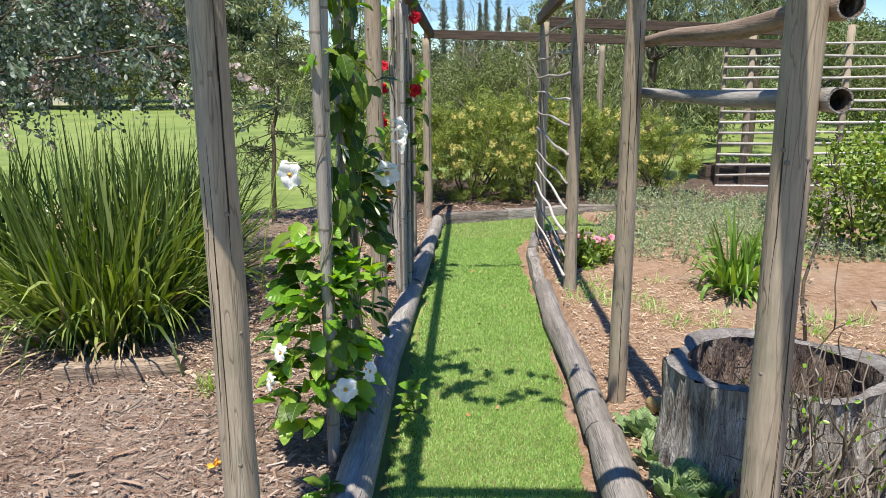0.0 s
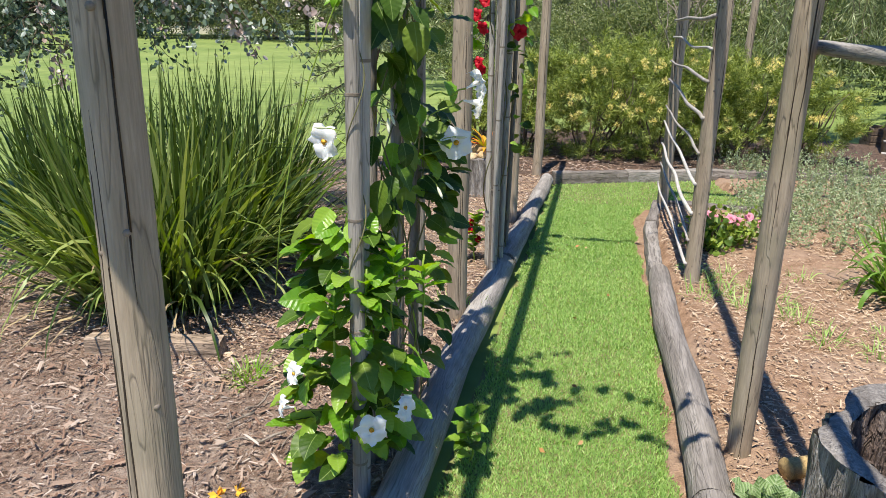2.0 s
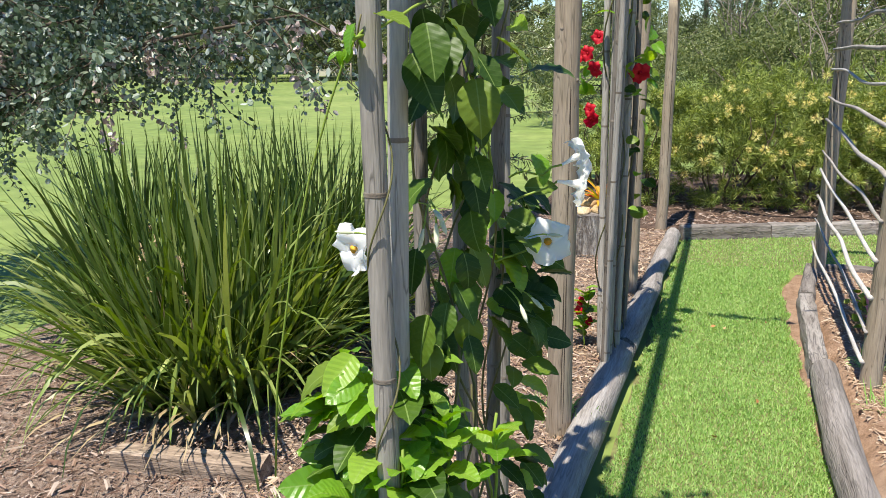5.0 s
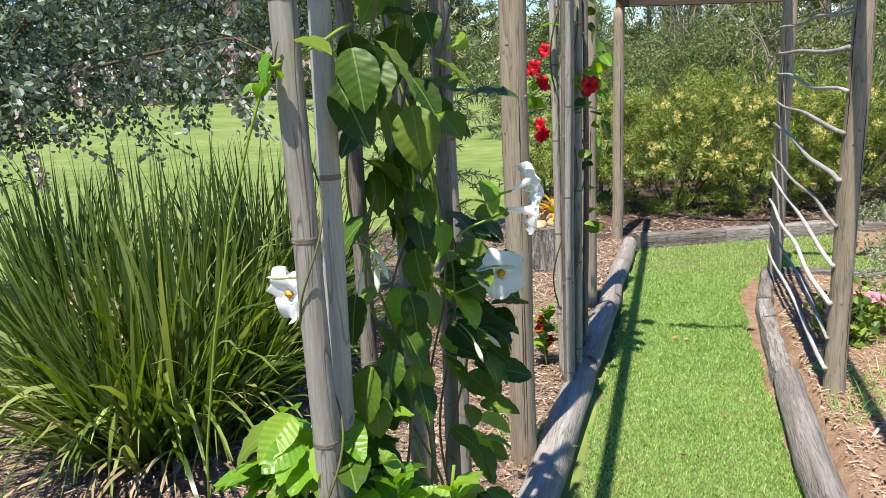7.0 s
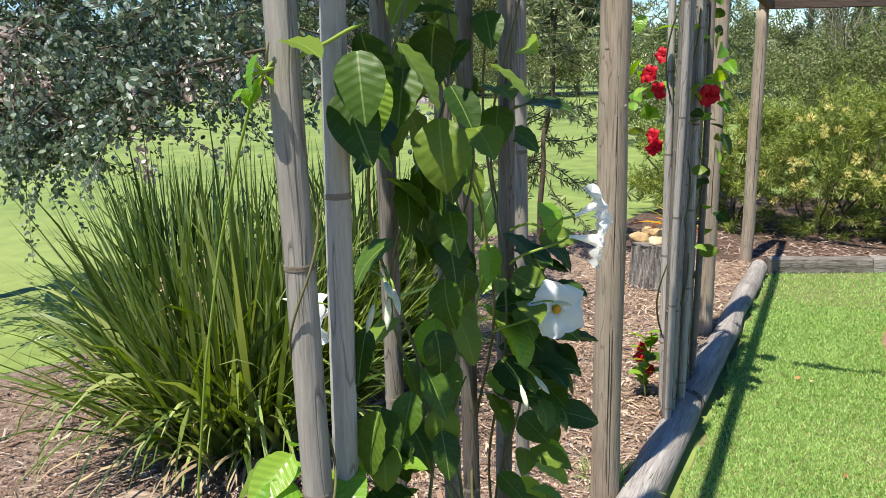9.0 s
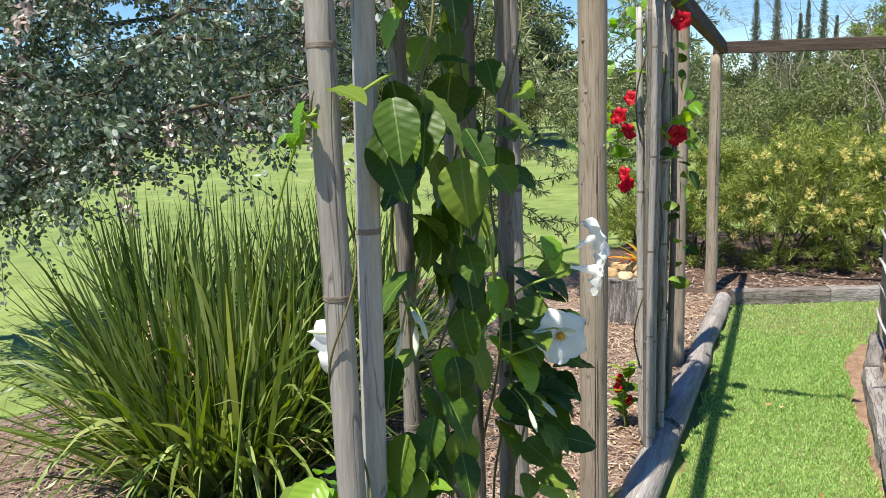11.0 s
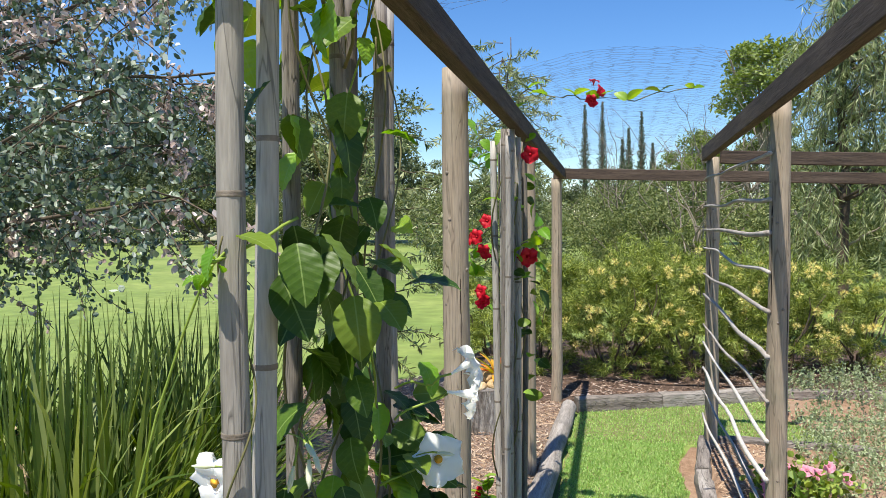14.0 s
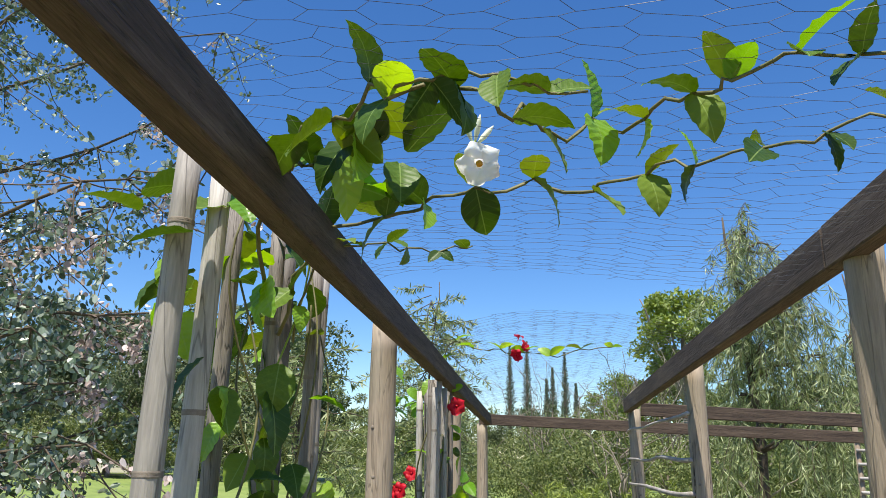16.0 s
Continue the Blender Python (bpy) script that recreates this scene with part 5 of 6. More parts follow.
def needle_hedge(at, size, seed, flowers, label):
    """A fine-leaved flowering shrub: branching stems, needle sprays, brush flowers."""
    ob = thing("flowering_shrub", label, "shrub", at, group="hedge of flowering shrubs")
    r = np.random.default_rng(seed)
    sx, sy, sz = size
    for i in range(9):
        a = r.random() * 6.3
        e = np.array((sx * 0.7 * math.cos(a), sy * 0.7 * math.sin(a), sz * (0.45 + 0.4 * r.random())))
        part("branch", Shape().tube(wiggle((0.05 * math.cos(a), 0.05 * math.sin(a), -0.03), e, 8, 0.16, seed + i), np.linspace(0.016, 0.004, 9), 6), TWIG, ob)
    s = Shape()
    nspray = int(300 * sx * sy * 3.9 + 320)
    B = ball(nspray, r) * (sx, sy, sz * 0.55) + (0, 0, sz * 0.52)
    keep = np.array([noise.noise((b[0] * 3.0 + seed, b[1] * 3.0, b[2] * 4.5)) > 0.08 for b in B])
    B = B[keep]
    for b in B:
        out = b / (np.array((sx, sy, sz)) + 1e-6) + np.array((0, 0, 0.1))
        out = out / (np.linalg.norm(out) + 1e-6) + r.normal(size=3) * 0.4
        k = 66
        t = r.random(k)[:, None]
        P = b + out * t * 0.10
        D = out * 0.45 + r.normal(size=(k, 3)) * 0.7
        s.leaves(P, D, 0.05 + 0.05 * r.random(k), 0.0066)
    part("foliage", s, GREV, ob, smooth=False)["kind"] = "stuff"
    for i in range(int(flowers * 1.15)):
        a, f = r.uniform(-2.7, -0.4), r.uniform(-0.5, 0.95)
        c = math.sqrt(max(0, 1 - f * f))
        p = Vector((sx * 0.98 * math.cos(a) * c, sy * 0.98 * math.sin(a) * c, sz * (0.52 + 0.52 * f)))
        if p.z > 0.35:
            brush_flower(ob, p * 1.02, 0.65 + 0.5 * r.random(), r)
    return ob


HL = "dense fine-leaved green shrub with yellow brush flowers in dark mulch"
for i, (x, y, sx, sy, sz, fl) in enumerate([(-0.55, 9.55, 0.6, 0.55, 1.18, 12), (0.25, 9.45, 0.65, 0.6, 1.29, 22), (1.05, 9.6, 0.7, 0.65, 1.32, 24), (1.85, 9.75, 0.7, 0.65, 1.20, 24), (2.6, 9.85, 0.6, 0.55, 1.02, 18), (-1.15, 10.2, 0.55, 0.5, 0.95, 5), (0.6, 10.5, 0.8, 0.6, 1.36, 8), (1.7, 10.6, 0.8, 0.6, 1.25, 8)]):
    needle_hedge((x, y, 0.05), (sx, sy, sz), 50 + i, fl, HL)


def limb(s, a, b, r0, r1, seed, amp=0.2, k=9):
    pts = wiggle(a, b, k, amp, seed)
    s.tube(pts, np.linspace(r0, r1, k + 1), 8, True, 0.1, seed)
    return pts


def silver_gum():
    """A young gum with round silver leaves, its boughs hanging over the strappy clump."""
    at = Vector((-5.7, 5.2, 0.0))
    shift = np.array((2.0, 1.1, 0.07))
    ob = thing("silver_gum_tree", "young gum tree with silvery round leaves and pinkish dried clusters", "tree", at)
    r = np.random.default_rng(61)
    s = Shape()
    limb(s, (0, 0, -0.1), (0.1, -0.1, 2.0), 0.085, 0.06, 1.0, 0.15)
    limb(s, (0.1, -0.1, 1.95), (-0.2, 0.2, 4.6), 0.06, 0.02, 2.0, 0.25)
    part("trunk", s, TWIG, ob)
    twigs = []
    boughs = [((0.0, 0, 1.2), (1.35, -1.7, 1.75)), ((0.05, 0, 1.5), (1.75, -1.25, 2.05)), ((0.05, 0, 1.8), (1.9, -1.6, 2.7)), ((0.1, -0.1, 2.1), (2.1, -1.0, 3.3)), ((0, 0, 2.4), (1.7, -0.6, 3.9)),
              ((0, 0, 1.4), (0.6, -2.1, 1.9)), ((0, 0, 1.8), (0.9, -2.2, 2.8)), ((0, 0, 2.3), (1.2, -1.8, 3.7)), ((-0.1, 0.1, 2.9), (0.8, -1.0, 4.6)), ((-0.1, 0, 2.0), (-0.5, -1.9, 2.6)), ((-0.1, 0, 1.5), (-0.4, -1.7, 1.8)),
              ((0, 0, 2.8), (-0.2, -1.8, 3.9)), ((-0.1, 0.1, 3.4), (1.5, 0.2, 4.9)), ((0, 0, 1.3), (1.5, -0.4, 1.9)), ((0, 0, 1.9), (1.3, 0.3, 2.6)), ((0, 0, 2.5), (1.0, 0.2, 3.5)), ((0, 0, 2.2), (-1.2, -1.0, 3.2)), ((0, 0, 3.0), (-1.1, -0.6, 4.5)), ((-0.1, 0.1, 1.6), (-1.4, -0.6, 2.2)),
              ((0.1, -0.1, 2.6), (2.15, -1.5, 2.35)), ((0.1, 0, 3.2), (1.9, -1.3, 4.4)), ((0, 0, 3.6), (1.0, -1.9, 4.9)), ((0, 0, 1.5), (2.15, -1.9, 1.75)), ((0, 0, 2.2), (2.1, -1.8, 2.9)), ((0, 0, 1.8), (1.9, -2.0, 2.2)), ((0, 0, 1.2), (1.0, -1.9, 1.55)), ((0, 0, 1.2), (0.3, -1.9, 1.5)),
              ((-0.1, 0.1, 3.6), (1.7, -1.2, 5.2)), ((-0.1, 0.1, 3.8), (1.2, -1.7, 5.6)), ((-0.1, 0.1, 3.6), (2.0, -1.5, 4.7)), ((-0.1, 0.1, 4.0), (0.7, -1.2, 5.8))]
    for i, (a, b) in enumerate(boughs):
        sh = Shape()
        pts = limb(sh, a, np.array(b) + shift, 0.026, 0.005, 3.0 + i, 0.35, 14)
        for j in range(4, 15):
            p = np.array(pts[j])
            for q in range(5):
                d = r.normal(size=3) * (0.32, 0.32, 0.18) + (0, 0, -0.10 - 0.14 * r.random())
                tw = wiggle(p, p + d, 5, 0.07, i * 3.1 + j + q)
                sh.tube(tw, np.linspace(0.0045, 0.0018, 6), 4, False)
                twigs.append(np.array(tw))
        part("bough", sh, TWIG, ob)
    s, dry = Shape(), Shape()
    for i, tw in enumerate(twigs):
        k = 54 if tw[0][2] < 2.9 else 30
        t = 5 * r.random(k) ** 0.7
        lo = np.floor(t).astype(int).clip(0, 4)
        P = tw[lo] + (tw[lo + 1] - tw[lo]) * (t - lo)[:, None] + r.normal(size=(k, 3)) * 0.022
        D = r.normal(size=(k, 3)) + (0, 0, -0.7)
        (dry if noise.noise(Vector(tw[5] * 1.7)) > 0.24 and r.random() < 0.7 else s).oval_leaves(P, D, 0.024 + 0.022 * r.random(k), 0.016 + 0.015 * r.random(k))
    part("foliage", s, SILVER, ob, smooth=False)["kind"] = "stuff"
    part("dried_foliage", dry, PINKLEAF, ob, "drooping pinkish-grey dried leaf clusters", smooth=False)["kind"] = "stuff"


silver_gum()


def sapling(at, h, seed, label, dens=1.0, material=WEEP):
    ob = thing("sapling", label, "tree", at)
    r = np.random.default_rng(seed)
    s = Shape()
    limb(s, (0, 0, -0.05), (0.05, 0.02, h * 0.42), 0.03, 0.02, seed, 0.05)
    limb(s, (0.05, 0.02, h * 0.4), (0.25, 0.1, h), 0.02, 0.005, seed + 1, 0.15)
    part("trunk", s, TWIG, ob)
    tw = Shape()
    lv = Shape()
    for i in range(int(46 * dens)):
        z = h * (0.28 + 0.7 * r.random())
        a = r.random() * 6.3
        p = np.array((0.05 + 0.2 * max(0, z / h - 0.4), 0.02, z))
        L = 0.45 + 0.5 * r.random()
        e = p + np.array((math.cos(a) * L, math.sin(a) * L, 0.05 - 0.6 * r.random()))
        pts = np.array(wiggle(p, e, 6, 0.1, i + seed))
        tw.tube(pts, np.linspace(0.006, 0.002, 7), 4, False)
        k = 84
        t = 1 + r.random(k) * 5
        lo = np.floor(t).astype(int).clip(0, 5)
        P = pts[lo] + (pts[lo + 1] - pts[lo]) * (t - lo)[:, None]
        lv.leaves(P, r.normal(size=(k, 3)) + (math.cos(a) * 0.6, math.sin(a) * 0.6, -0.5), 0.07 + 0.04 * r.random(k), 0.017)
    part("twig_work", tw, TWIG, ob)["kind"] = "stuff"
    part("foliage", lv, material, ob, smooth=False)["kind"] = "stuff"


sapling((-2.0, 8.0, 0.03), 2.7, 71, "slender young tree with thin drooping leaves at the bed's edge", 1.25)
sapling((-1.25, 10.6, 0.0), 3.9, 72, "open young tree with fine drooping leaves", 2.2)


def weeping_tree(at, h, seed, wide, label):
    """A tree whose long thin leaves hang in curtains."""
    ob = thing("weeping_tree", label, "tree", at)
    r = np.random.default_rng(seed)
    s = Shape()
    limb(s, (0, 0, -0.1), (0.05, 0.05, h * 0.45), 0.085, 0.06, seed, 0.12)
    limb(s, (0.05, 0.05, h * 0.44), (-0.2, 0.1, h * 0.97), 0.06, 0.012, seed + 1, 0.2)
    part("trunk", s, TWIG, ob)
    lv = Shape()
    for i in range(36):
        z = h * (0.33 + 0.6 * r.random())
        a = r.random() * 6.3
        R = wide * (0.45 + 0.6 * r.random()) * (1.15 - 0.75 * (z / h))
        e = np.array((math.cos(a) * R + 0.3 * wide * z / h, math.sin(a) * R, z + 0.35 * R))
        sh = Shape()
        pts = np.array(limb(sh, (0, 0, z), e, 0.022, 0.006, seed + i, 0.25))
        for q in range(7):
            p = pts[int(r.integers(3, 10))] + r.normal(size=3) * 0.08
            L = (0.5 + 0.8 * r.random()) * min(1, h / 4)
            tp = np.array(wiggle(p, p + np.array((r.normal() * 0.2 + math.cos(a) * 0.2, r.normal() * 0.2 + math.sin(a) * 0.2, -L)), 6, 0.1, i + q * 1.3))
            sh.tube(tp, np.linspace(0.004, 0.0015, 7), 3, False)
            k = 60
            t = r.random(k) * 6
            lo = np.floor(t).astype(int).clip(0, 5)
            P = tp[lo] + (tp[lo + 1] - tp[lo]) * (t - lo)[:, None]
            lv.leaves(P, r.normal(size=(k, 3)) * (0.6, 0.6, 0.35) + (0, 0, -0.8), 0.11 + 0.07 * r.random(k), 0.014)
        part("bough", sh, TWIG, ob)
    part("foliage", lv, WEEP, ob, smooth=False)["kind"] = "stuff"


weeping_tree((2.98, 11.6, 0.0), 5.15, 81, 1.05, "tall weeping tree with long thin grey-green leaves")
weeping_tree((5.6, 14.5, 0.0), 5.0, 82, 1.9, "weeping tree with long thin leaves behind the slat trellis")


def tree_proto(name, label, h, rx, rz, material, seed, leaves, leaf, trunk=True, clumps=34, low=0.25, category="tree"):
    """A far tree or bush: trunk, limbs and a crown of many leaf clumps with gaps."""
    ob = thing(name, label, category)
    r = np.random.default_rng(seed)
    s = Shape()
    cz = h - rz
    if trunk:
        limb(s, (0, 0, -0.3), (0.1, 0, cz), h * 0.022, h * 0.012, seed, h * 0.03)
    split = name == "spreading_gum"
    if split:
        part("trunk", s, PALETWIG, ob)
    for i in range(7 if trunk else 5):
        a = r.random() * 6.3
        s = Shape() if split else s
        limb(s, (0, 0, max(0, cz * 0.6)), (rx * 0.75 * math.cos(a), rx * 0.75 * math.sin(a), cz + rz * (r.random() - 0.2)), h * 0.010, h * 0.003, seed + i, h * 0.05)
        if split:
            part("bough", s, PALETWIG, ob)
    if not split:
        part("trunk", s, PALETWIG, ob)
    C = ball(clumps, r) * (rx, rx, rz) + (0, 0, cz)
    C[:, 2] = np.maximum(C[:, 2], low)
    lv = Shape()
    per = leaves // clumps
    for c in C:
        R = rx * (0.20 + 0.16 * r.random())
        P = c + ball(per, r) * (R, R, R * 0.75)
        lv.leaves(P, r.normal(size=(per, 3)) + (0, 0, -0.2), leaf * (0.7 + 0.6 * r.random(per)), leaf * 0.45)
    part("crown", lv, material, ob, smooth=False)["kind"] = "stuff"
    return ob


BUSHL = "dense dark green bushland tree at the paddock's far edge"
protos = [tree_proto("bush_tree", BUSHL, 7.5, 3.0, 3.4, FARLEAF, 91, 7600, 0.24), tree_proto("bush_tree", BUSHL, 6.0, 2.8, 2.9, FARLEAF, 92, 7600, 0.23),
          tree_proto("bush_tree", "grey-green open bushland tree at the paddock's far edge", 8.5, 2.6, 3.2, BUSH, 93, 6000, 0.24, clumps=26)]
for i, p in enumerate(protos):
    p.matrix_basis = pose(-26 + 5 * i, 46 + i, 0, 0, 0, 40 * i)
r = np.random.default_rng(5)
for i in range(50):
    x = -62 + i * 2.4
    y = 45 + 5 * r.random() + (4 if x > 8 else 0)
    f = 0.46 + 0.2 * r.random() if -13 < x < 4 else (0.85 + 0.5 * r.random() if x < -13 else 0.66 + 0.42 * r.random())
    m = pose(x, y, 0, 0, 0, r.random() * 360) @ Matrix.Scale(f, 4)
    c = copy_thing(protos[int(r.integers(0, 3))], m)
    c.matrix_basis = m
for i, (x, y, f) in enumerate(((-22.5, 61, 1.7), (-27, 60, 1.95), (-31.5, 62, 1.85), (-36, 61, 2.05), (-41, 63, 1.9), (-46, 62, 2.0))):
    m = pose(x, y, 0, 0, 0, 70 * i) @ Matrix.Scale(f, 4)
    c = copy_thing(protos[i % 2], m)
    c.matrix_basis = m
shrubs = [tree_proto("bushland_shrub", "rounded mid-green bushland shrub behind the hedge", 2.6, 1.6, 1.3, BUSH, 95, 7000, 0.095, False, 34, 0.1, "shrub"),
          tree_proto("bushland_shrub", "tangled grey-green bushland shrub with bare twigs", 3.2, 1.5, 1.6, BUSH, 96, 5000, 0.095, False, 24, 0.1, "shrub")]
shrubs[0].matrix_basis, shrubs[1].matrix_basis = pose(1.9, 18.5, 0), pose(4.4, 17.4, 0)
for i in range(27):
    x, y = -3.6 + 0.75 * i + r.normal() * 0.5, 18 + 10 * r.random()
    m = pose(x, y, 0, 0, 0, r.random() * 360) @ Matrix.Scale((0.6 if x < 6 else 0.85) + 0.3 * r.random(), 4)
    c = copy_thing(shrubs[i % 2], m)
    c.matrix_basis = m
for i in range(15):
    m = pose(-31 + 2.6 * i + r.normal() * 0.4, 43.5 + r.random(), 0, 0, 0, r.random() * 360) @ Matrix.Scale(1.25 + 0.45 * r.random(), 4)
    c = copy_thing(shrubs[0], m)
    c.matrix_basis = m
rt = tree_proto("spreading_gum", "tall gum with a rounded yellow-green crown", 8.1, 2.0, 1.7, ROUNDLEAF, 97, 9000, 0.20, clumps=30)
rt.matrix_basis = pose(5.75, 31.0, 0)
m = pose(3.6, 33.0, 0, 0, 0, 120) @ Matrix.Scale(0.62, 4)
c = copy_thing(rt, m)
c.matrix_basis = m


def spire(at, h, seed):
    ob = thing("narrow_pine", "tall narrow dark pine standing far off", "tree", at, group="far pines")
    r = np.random.default_rng(seed)
    part("trunk", Shape().tube([(0, 0, -0.5), (0, 0, h * 0.5), (0, 0, h)], [0.28, 0.18, 0.04], 7), TWIG, ob)
    lv = Shape()
    tiers = 64
    for t in range(tiers):
        z = h * (0.25 + 0.75 * t / tiers)
        R = (1.0 - 0.9 * t / tiers) * h * 0.045 * (0.55 + 0.6 * r.random())
        k = 20
        a = r.random(k) * 6.3
        q = r.random(k) * R
        P = np.stack([q * np.cos(a), q * np.sin(a), z + q * 0.25], 1)
        lv.leaves(P, np.stack([np.cos(a), np.sin(a), 0.9 + 0 * a], 1) + r.normal(size=(k, 3)) * 0.3, 0.58 - 0.44 * t / tiers, 0.075)
    part("foliage", lv, HAZEPINE, ob, smooth=False)["kind"] = "stuff"


for i, (x, h) in enumerate([(-2.2, 11.6), (-0.65, 11.8), (1.1, 8.4), (1.65, 9.4), (2.75, 10.8), (3.7, 8.0)]):
    spire((x, 70, 0), h, 300 + i)


def dead_tree(at, h, seed):
    ob = thing("bare_tree", "leafless grey branching tree among the shrubs", "tree", at)
    r = np.random.default_rng(seed)
    s = Shape()
    limb(s, (0, 0, -0.1), (0.1, 0, h * 0.5), 0.05, 0.03, seed, 0.1)
    part("trunk", s, PALETWIG, ob)
    for i in range(14):
        a = r.random() * 6.3
        z = h * (0.2 + 0.4 * r.random())
        e = (math.cos(a) * h * 0.35, math.sin(a) * h * 0.35, h * (0.7 + 0.35 * r.random()))
        sh = Shape()
        pts = limb(sh, (0.05, 0, z), e, 0.014, 0.004, seed + i, 0.5)
        for j in (4, 6, 8):
            limb(sh, pts[j], np.array(pts[j]) + r.normal(size=3) * 0.35 + (0, 0, 0.35), 0.008, 0.003, seed + i + j, 0.1, 5)
        part("branch", sh, PALETWIG, ob)


dead_tree((1.5, 14.5, 0), 3.0, 41)
dead_tree((3.0, 19.5, 0), 4.0, 42)
dead_tree((0.4, 20.5, 0), 3.8, 43)


# ---- side garden ----
def groundcover():
    s = Shape()
    r = np.random.default_rng(51)
    k = 2300
    for i in range(k):
        x, y = 1.45 + 3.4 * r.random(), 6.15 + 3.3 * r.random()
        if noise.noise((x * 0.9, y * 0.9, 4)) < -0.22 or (x < 1.62 and y > 7.25):
            continue
        h = 0.14 + 0.20 * r.random() * (0.6 + noise.noise((x, y, 9)))
        n = 24
        t = r.random(n)
        d = r.normal(size=2) * 0.06
        P = np.stack([x + d[0] * t, y + d[1] * t, 0.05 + h * t], 1)
        s.leaves(P, r.normal(size=(n, 3)) + (0, 0, 0.7), 0.030, 0.011)
    solid("silver_groundcover", s, SAGE, "low silvery grey-green groundcover spreading over the bed", "groundcover", "stuff", smooth=False)


groundcover()


def round_shrub(at, size, k, material, label, seed, leaf=0.05, wide=0.6):
    ob = thing("leafy_shrub", label, "shrub", at)
    r = np.random.default_rng(seed)
    s = Shape()
    for i in range(8):
        a = r.random() * 6.3
        limb(s, (0, 0, -0.03), (size[0] * 0.7 * math.cos(a), size[1] * 0.7 * math.sin(a), size[2] * (0.5 + 0.4 * r.random())), 0.010, 0.003, seed + i, 0.08, 6)
    part("stem_work", s, TWIG, ob)["kind"] = "stuff"
    C = ball(k // 40, r) * (size[0], size[1], size[2] / 2) + (0, 0, size[2] * 0.52)
    lv = Shape()
    for c in C:
        P = c + r.normal(size=(40, 3)) * 0.055
        lv.oval_leaves(P, r.normal(size=(40, 3)) + (0, 0, 0.3), leaf * (0.7 + 0.5 * r.random(40)), leaf * wide)
    part("foliage", lv, material, ob, smooth=False)["kind"] = "stuff"
    return ob


SHRUBLEAF = mat("shrub_leaf", [(0.05, 0.10, 0.018), (0.12, 0.20, 0.032), (0.25, 0.34, 0.06), (0.42, 0.48, 0.13)], scale=2, island=0.75, rough=0.4, bump=0, through_light=0.25)
round_shrub((3.75, 6.6, 0.03), (0.55, 0.5, 1.15), 3200, SHRUBLEAF, "leafy green shrub with pale young tips", 61, 0.055)
round_shrub((4.6, 6.0, 0.03), (0.6, 0.5, 1.0), 2800, SHRUBLEAF, "leafy green shrub beside the side bed", 62, 0.055)
pink = round_shrub((1.28, 6.25, 0.04), (0.26, 0.22, 0.20), 480, SHRUBLEAF, "low plant with pink flowers behind the stick trellis", 63, 0.045, 0.7)
for i in range(7):
    white_flower(pink, Vector((-0.2 + 0.07 * i, -0.12 + 0.05 * (i % 3), 0.20 + 0.03 * (i % 2))), (0.2 * (i - 3), -0.8, 0.7), 0.75, PINKPETAL, PINKPETAL)
pink2 = round_shrub((1.12, 5.95, 0.04), (0.10, 0.12, 0.30), 240, SHRUBLEAF, "small plant with mauve flowers against the trellis", 64, 0.06, 0.7)
for i in range(3):
    white_flower(pink2, Vector((-0.08, -0.08 + 0.05 * i, 0.16 + 0.04 * i)), (-0.6, -0.8, 0.3), 0.7, PINKPETAL, PINKPETAL)


def dry_bush():
    """The half-dead twiggy bush before the hollow stump."""
    ob = thing("twiggy_bush", "half-dead twiggy bush with few yellow-green leaves before the stump", "shrub", (1.36, 2.12, 0.03))
    r = np.random.default_rng(66)
    lv = Shape()
    for i in range(46):
        a = r.uniform(-0.6, 6.0)
        e = np.array((0.32 * math.cos(a) + 0.12, 0.14 * math.sin(a), 0.25 + 0.60 * r.random()))
        sh = Shape()
        pts = limb(sh, (0.06 * math.cos(a), 0.06 * math.sin(a), 0), e, 0.0065, 0.002, i * 1.1, 0.20, 8)
        for j in (3, 5, 7):
            limb(sh, pts[j], np.array(pts[j]) + r.normal(size=3) * 0.07 + (0, 0, 0.05), 0.003, 0.0015, i + j, 0.05, 4)
        part("twig", sh, TWIG if i % 2 else PALETWIG, ob)
        k = 5
        P = np.array(pts)[r.integers(2, 9, k)] + r.normal(size=(k, 3)) * 0.02
        lv.oval_leaves(P, r.normal(size=(k, 3)) + (0, 0, 0.5), 0.026, 0.012)
    part("foliage", lv, YOUNGLEAF, ob, smooth=False)["kind"] = "stuff"
    st = thing("bare_sapling", "thin bare brown sapling with withered leaves", "shrub", (2.05, 3.9, 0.05))
    pts = wiggle((0, 0, -0.02), (0.06, -0.05, 0.95), 10, 0.10, 3.0)
    part("stem", Shape().tube(pts, np.linspace(0.011, 0.006, 11), 7, True, 0.3, 2), TWIG, st)
    lv = Shape()
    P = np.array(pts)[r.integers(3, 11, 130)] + r.normal(size=(130, 3)) * 0.022
    lv.leaves(P, r.normal(size=(130, 3)) + (0, 0, -0.3), 0.03, 0.014)
    part("withered_foliage", lv, PALETWIG, st, smooth=False)["kind"] = "stuff"


dry_bush()


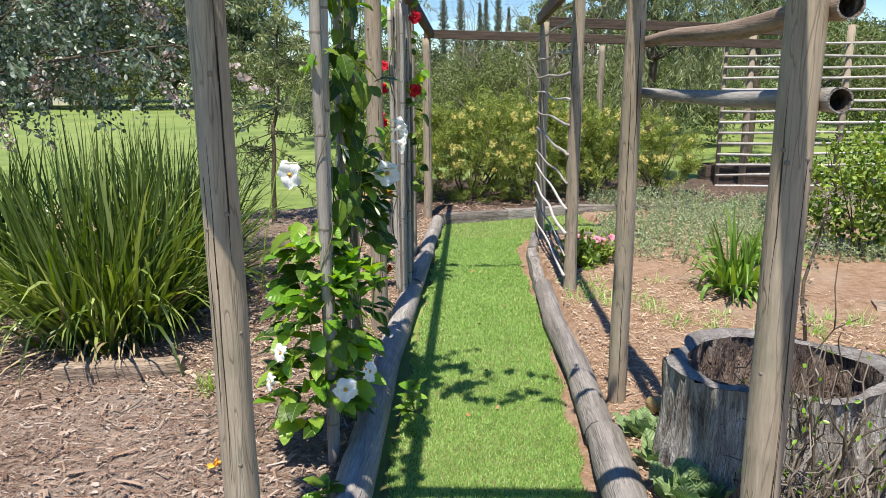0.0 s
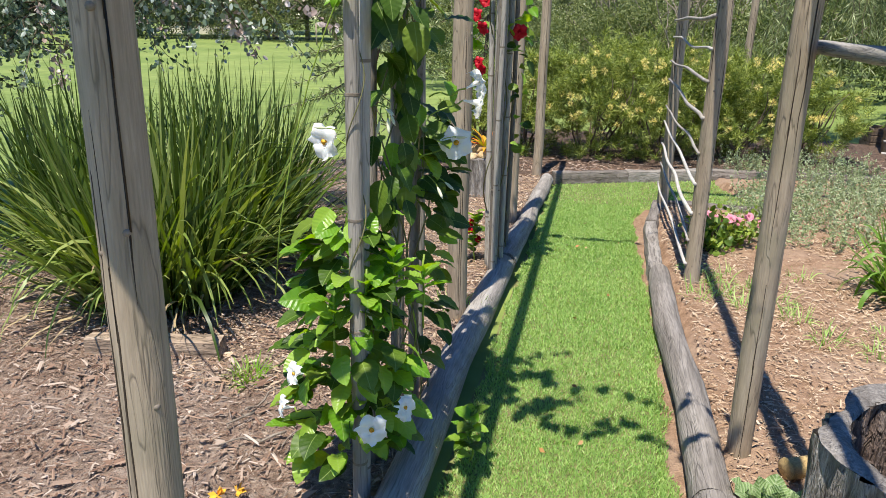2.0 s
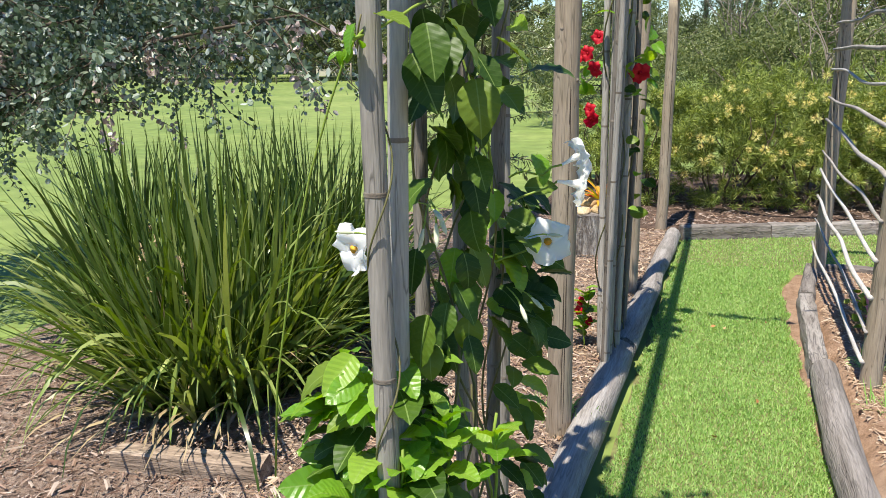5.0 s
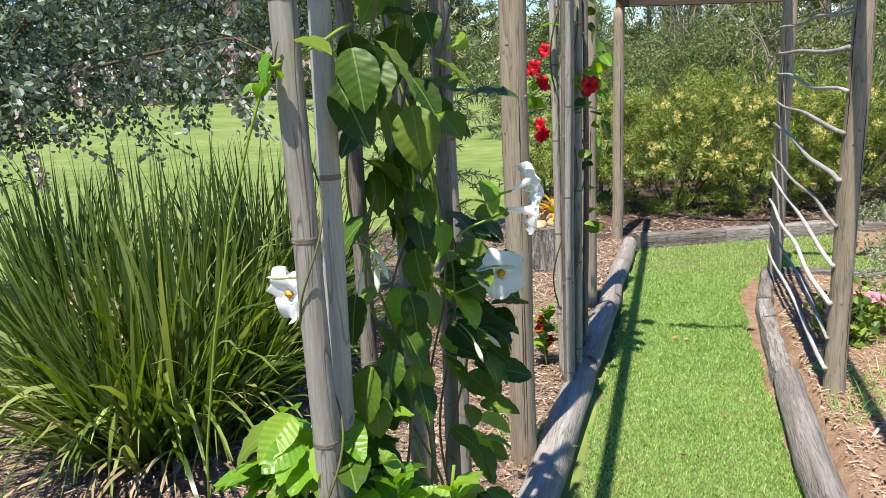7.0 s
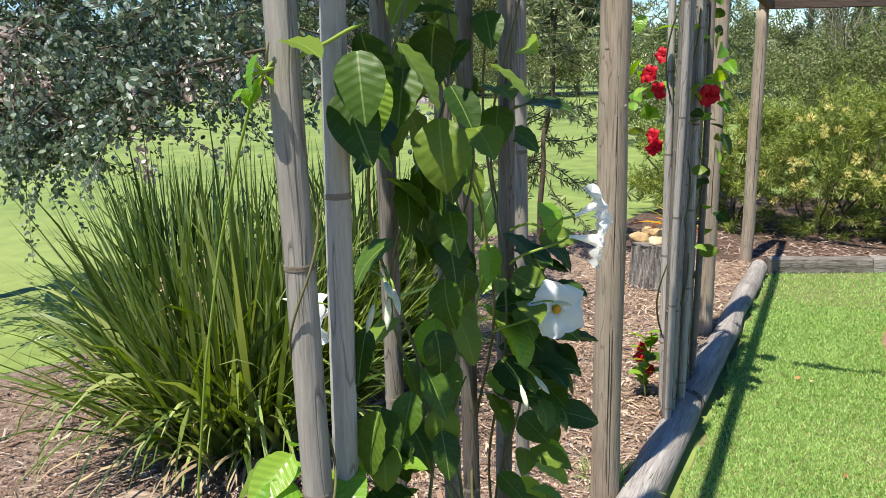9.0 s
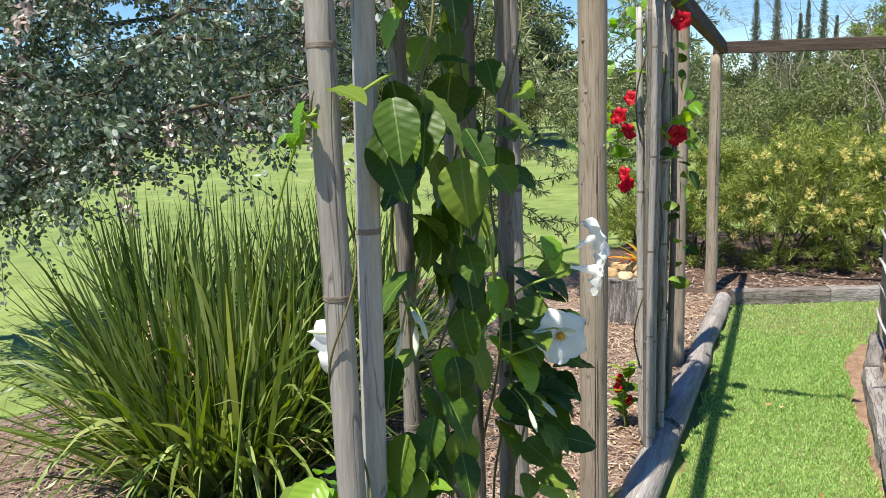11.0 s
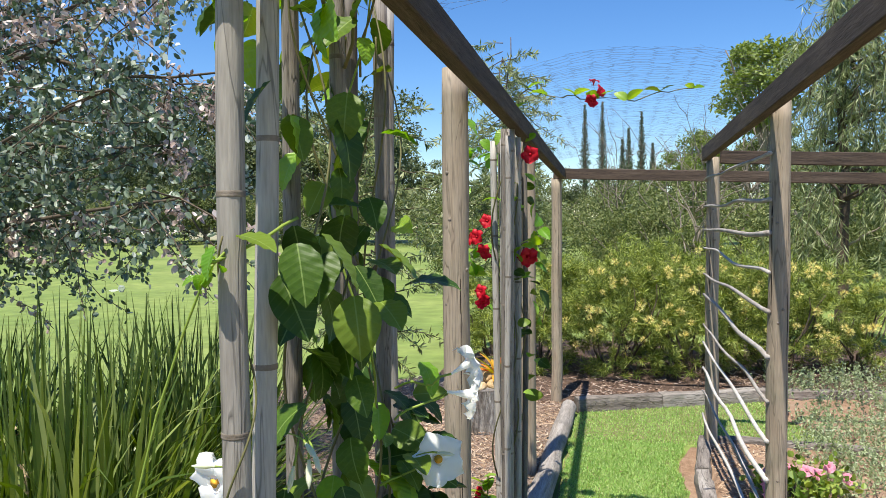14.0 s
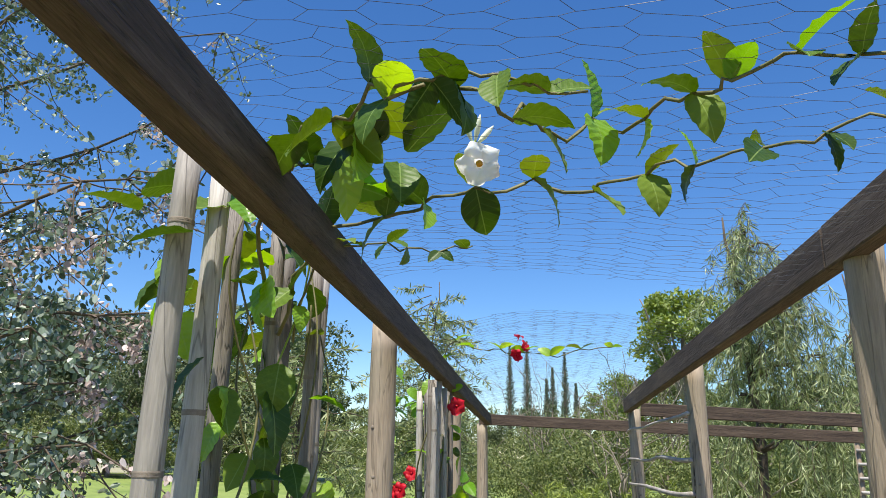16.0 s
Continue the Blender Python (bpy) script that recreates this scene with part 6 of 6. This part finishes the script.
def slat_trellis():
    ob = thing("slat_trellis", "tall trellis of pale round slats on timber uprights", "trellis", (3.8, 10.75, 0.03))
    for x, r0 in ((0.0, 0.03), (0.36, 0.05), (1.7, 0.05), (2.5, 0.03)):
        part("upright", Shape().tube([(x, 0.03, -0.1), (x, 0.03, 1.0), (x, 0.03, 2.3)], r0, 10, True, 0.08, x), POST, ob)
    for i in range(14):
        z = 0.06 + i * 0.152
        part("slat", Shape().tube(wiggle((-0.03, -0.015, z), (2.6, -0.015, z + 0.015 * math.sin(i * 2)), 10, 0.03, i * 1.3), 0.018, 8, True, 0.12, i), STICK, ob)


slat_trellis()


DARKPLANK = mat("dark_plank", [(0.055, 0.04, 0.03), (0.12, 0.085, 0.06), (0.20, 0.15, 0.11)], scale=5, stretch=(0.5, 5, 5), fine=0.5, cracks=0.5, bump=0.6)


def trough():
    ob = thing("planter_trough", "long weathered wooden planter trough on the ground", "planter", (4.82, 11.62, 0.03))
    for z in (0.045, 0.14, 0.235):
        part("board", Shape().box(1.9, 0.03, 0.088, pose(0, -0.2, z)), DARKPLANK, ob, smooth=False)
        part("board", Shape().box(1.9, 0.03, 0.088, pose(0, 0.2, z)), DARKPLANK, ob, smooth=False)
        for x in (-0.965, 0.965):
            part("end_board", Shape().box(0.03, 0.43, 0.088, pose(x, 0, z)), DARKPLANK, ob, smooth=False)
    part("soil", Shape().box(1.88, 0.37, 0.05, pose(0, 0, 0.20)), DARKSHADEMULCH, ob, smooth=False)
    lv = Shape()
    r = np.random.default_rng(4)
    P = np.stack([r.uniform(-0.8, 0.8, 260), r.uniform(-0.15, 0.15, 260), 0.22 + 0.2 * r.random(260)], 1)
    lv.leaves(P, r.normal(size=(260, 3)) + (0, 0, 0.7), 0.09, 0.03)
    part("plants", lv, SHRUBLEAF, ob, "low green plants in the trough", smooth=False)["kind"] = "stuff"


trough()
# a low, nearly black strip on the ground
sheet("weed_mat_strip", "black strip along the paddock", NEARBLACK, 11.75, 12.3, lambda y: 2.2, lambda y: 3.75, 0.02, 0.008, 0.1, 30)
sleeper("plank_edge", (3.0, 4.9, 0.05), (4.3, 4.5, 0.05), 0.035, 0.22, "flat weathered brown plank lying in the side bed", 8.0, BROWNSLEEP)


# ---- paddock fence and shed ----
def fence():
    ob = thing("paddock_fence", "wire paddock fence on thin posts before the trees", "fence", (-10, 40, 0))
    me = Shape().tube([(0, 0, -0.2), (0, 0, 0.6), (0, 0, 1.15)], 0.045, 7, True, 0.1, 1).mesh("fence_post", POST)
    for i in range(15):
        part("fence_post", me, None, ob, m=pose(-35 + 5 * i, 0, 0))
    for z in (0.4, 0.75, 1.08):
        part("wire", Shape().tube([(-35, 0, z), (0, 0, z - 0.01), (35, 0, z)], 0.006, 4), WIRE, ob)


fence()


def shed():
    ob = thing("farm_shed", "low pale farm building with a light roof behind trees", "building", (-29.6, 55, 0), size=0.6)
    part("wall", Shape().box(8, 5, 2.6, pose(0, 0, 1.3), 0.02), PLASTER, ob, smooth=False)
    s = Shape()
    s.add([(-4.4, -3, 2.55), (4.4, -3, 2.55), (4.4, 0, 3.7), (-4.4, 0, 3.7), (4.4, 3, 2.55), (-4.4, 3, 2.55), (-4.4, -3, 2.65), (4.4, -3, 2.65), (4.4, 0, 3.8), (-4.4, 0, 3.8), (4.4, 3, 2.65), (-4.4, 3, 2.65)],
          [[0, 1, 2, 3], [3, 2, 4, 5], [7, 6, 9, 8], [8, 9, 11, 10], [0, 6, 7, 1], [4, 10, 11, 5], [1, 7, 8, 2], [2, 8, 10, 4], [0, 3, 9, 6], [3, 5, 11, 9]])
    part("roof", s, ROOFMETAL, ob, smooth=False)
    for x in (-2.4, 0, 2.4):
        part("window", Shape().box(1.0, 0.06, 0.9, pose(x, -2.52, 1.5), 0.01), NEARBLACK, ob, "dark window", smooth=False)


shed()


# ---- litter ----
def stick(a, b, r0, seed):
    solid("fallen_stick", Shape().tube(wiggle(a, b, 6, 0.05, seed), np.linspace(r0, r0 * 0.5, 7), 6, True, 0.2, seed), PALETWIG, "thin grey fallen stick on the mulch", "stick", group="fallen sticks")


r = np.random.default_rng(9)
for i in range(22):
    x, y, a = r.uniform(-2.6, -0.5), r.uniform(2.0, 5.5), r.random() * 6.3
    L = 0.08 + 0.22 * r.random()
    stick((x, y, 0.085), (x + L * math.cos(a), y + L * math.sin(a), 0.09), 0.004 + 0.003 * r.random(), i * 1.1)
for i, (x, y) in enumerate(((-0.78, 2.62), (-0.83, 2.58), (-0.30, 3.6), (-0.62, 2.95), (-0.25, 3.72))):
    s = Shape().leaves(np.zeros((7, 3)), r.normal(size=(7, 3)) * (1, 1, 0.3) + (0, 0, 0.4), 0.035, 0.022)
    solid("fallen_flower", s, THROAT, "withered orange flower fallen on the mulch", "flower", group="fallen flowers", m=pose(x, y, 0.085))
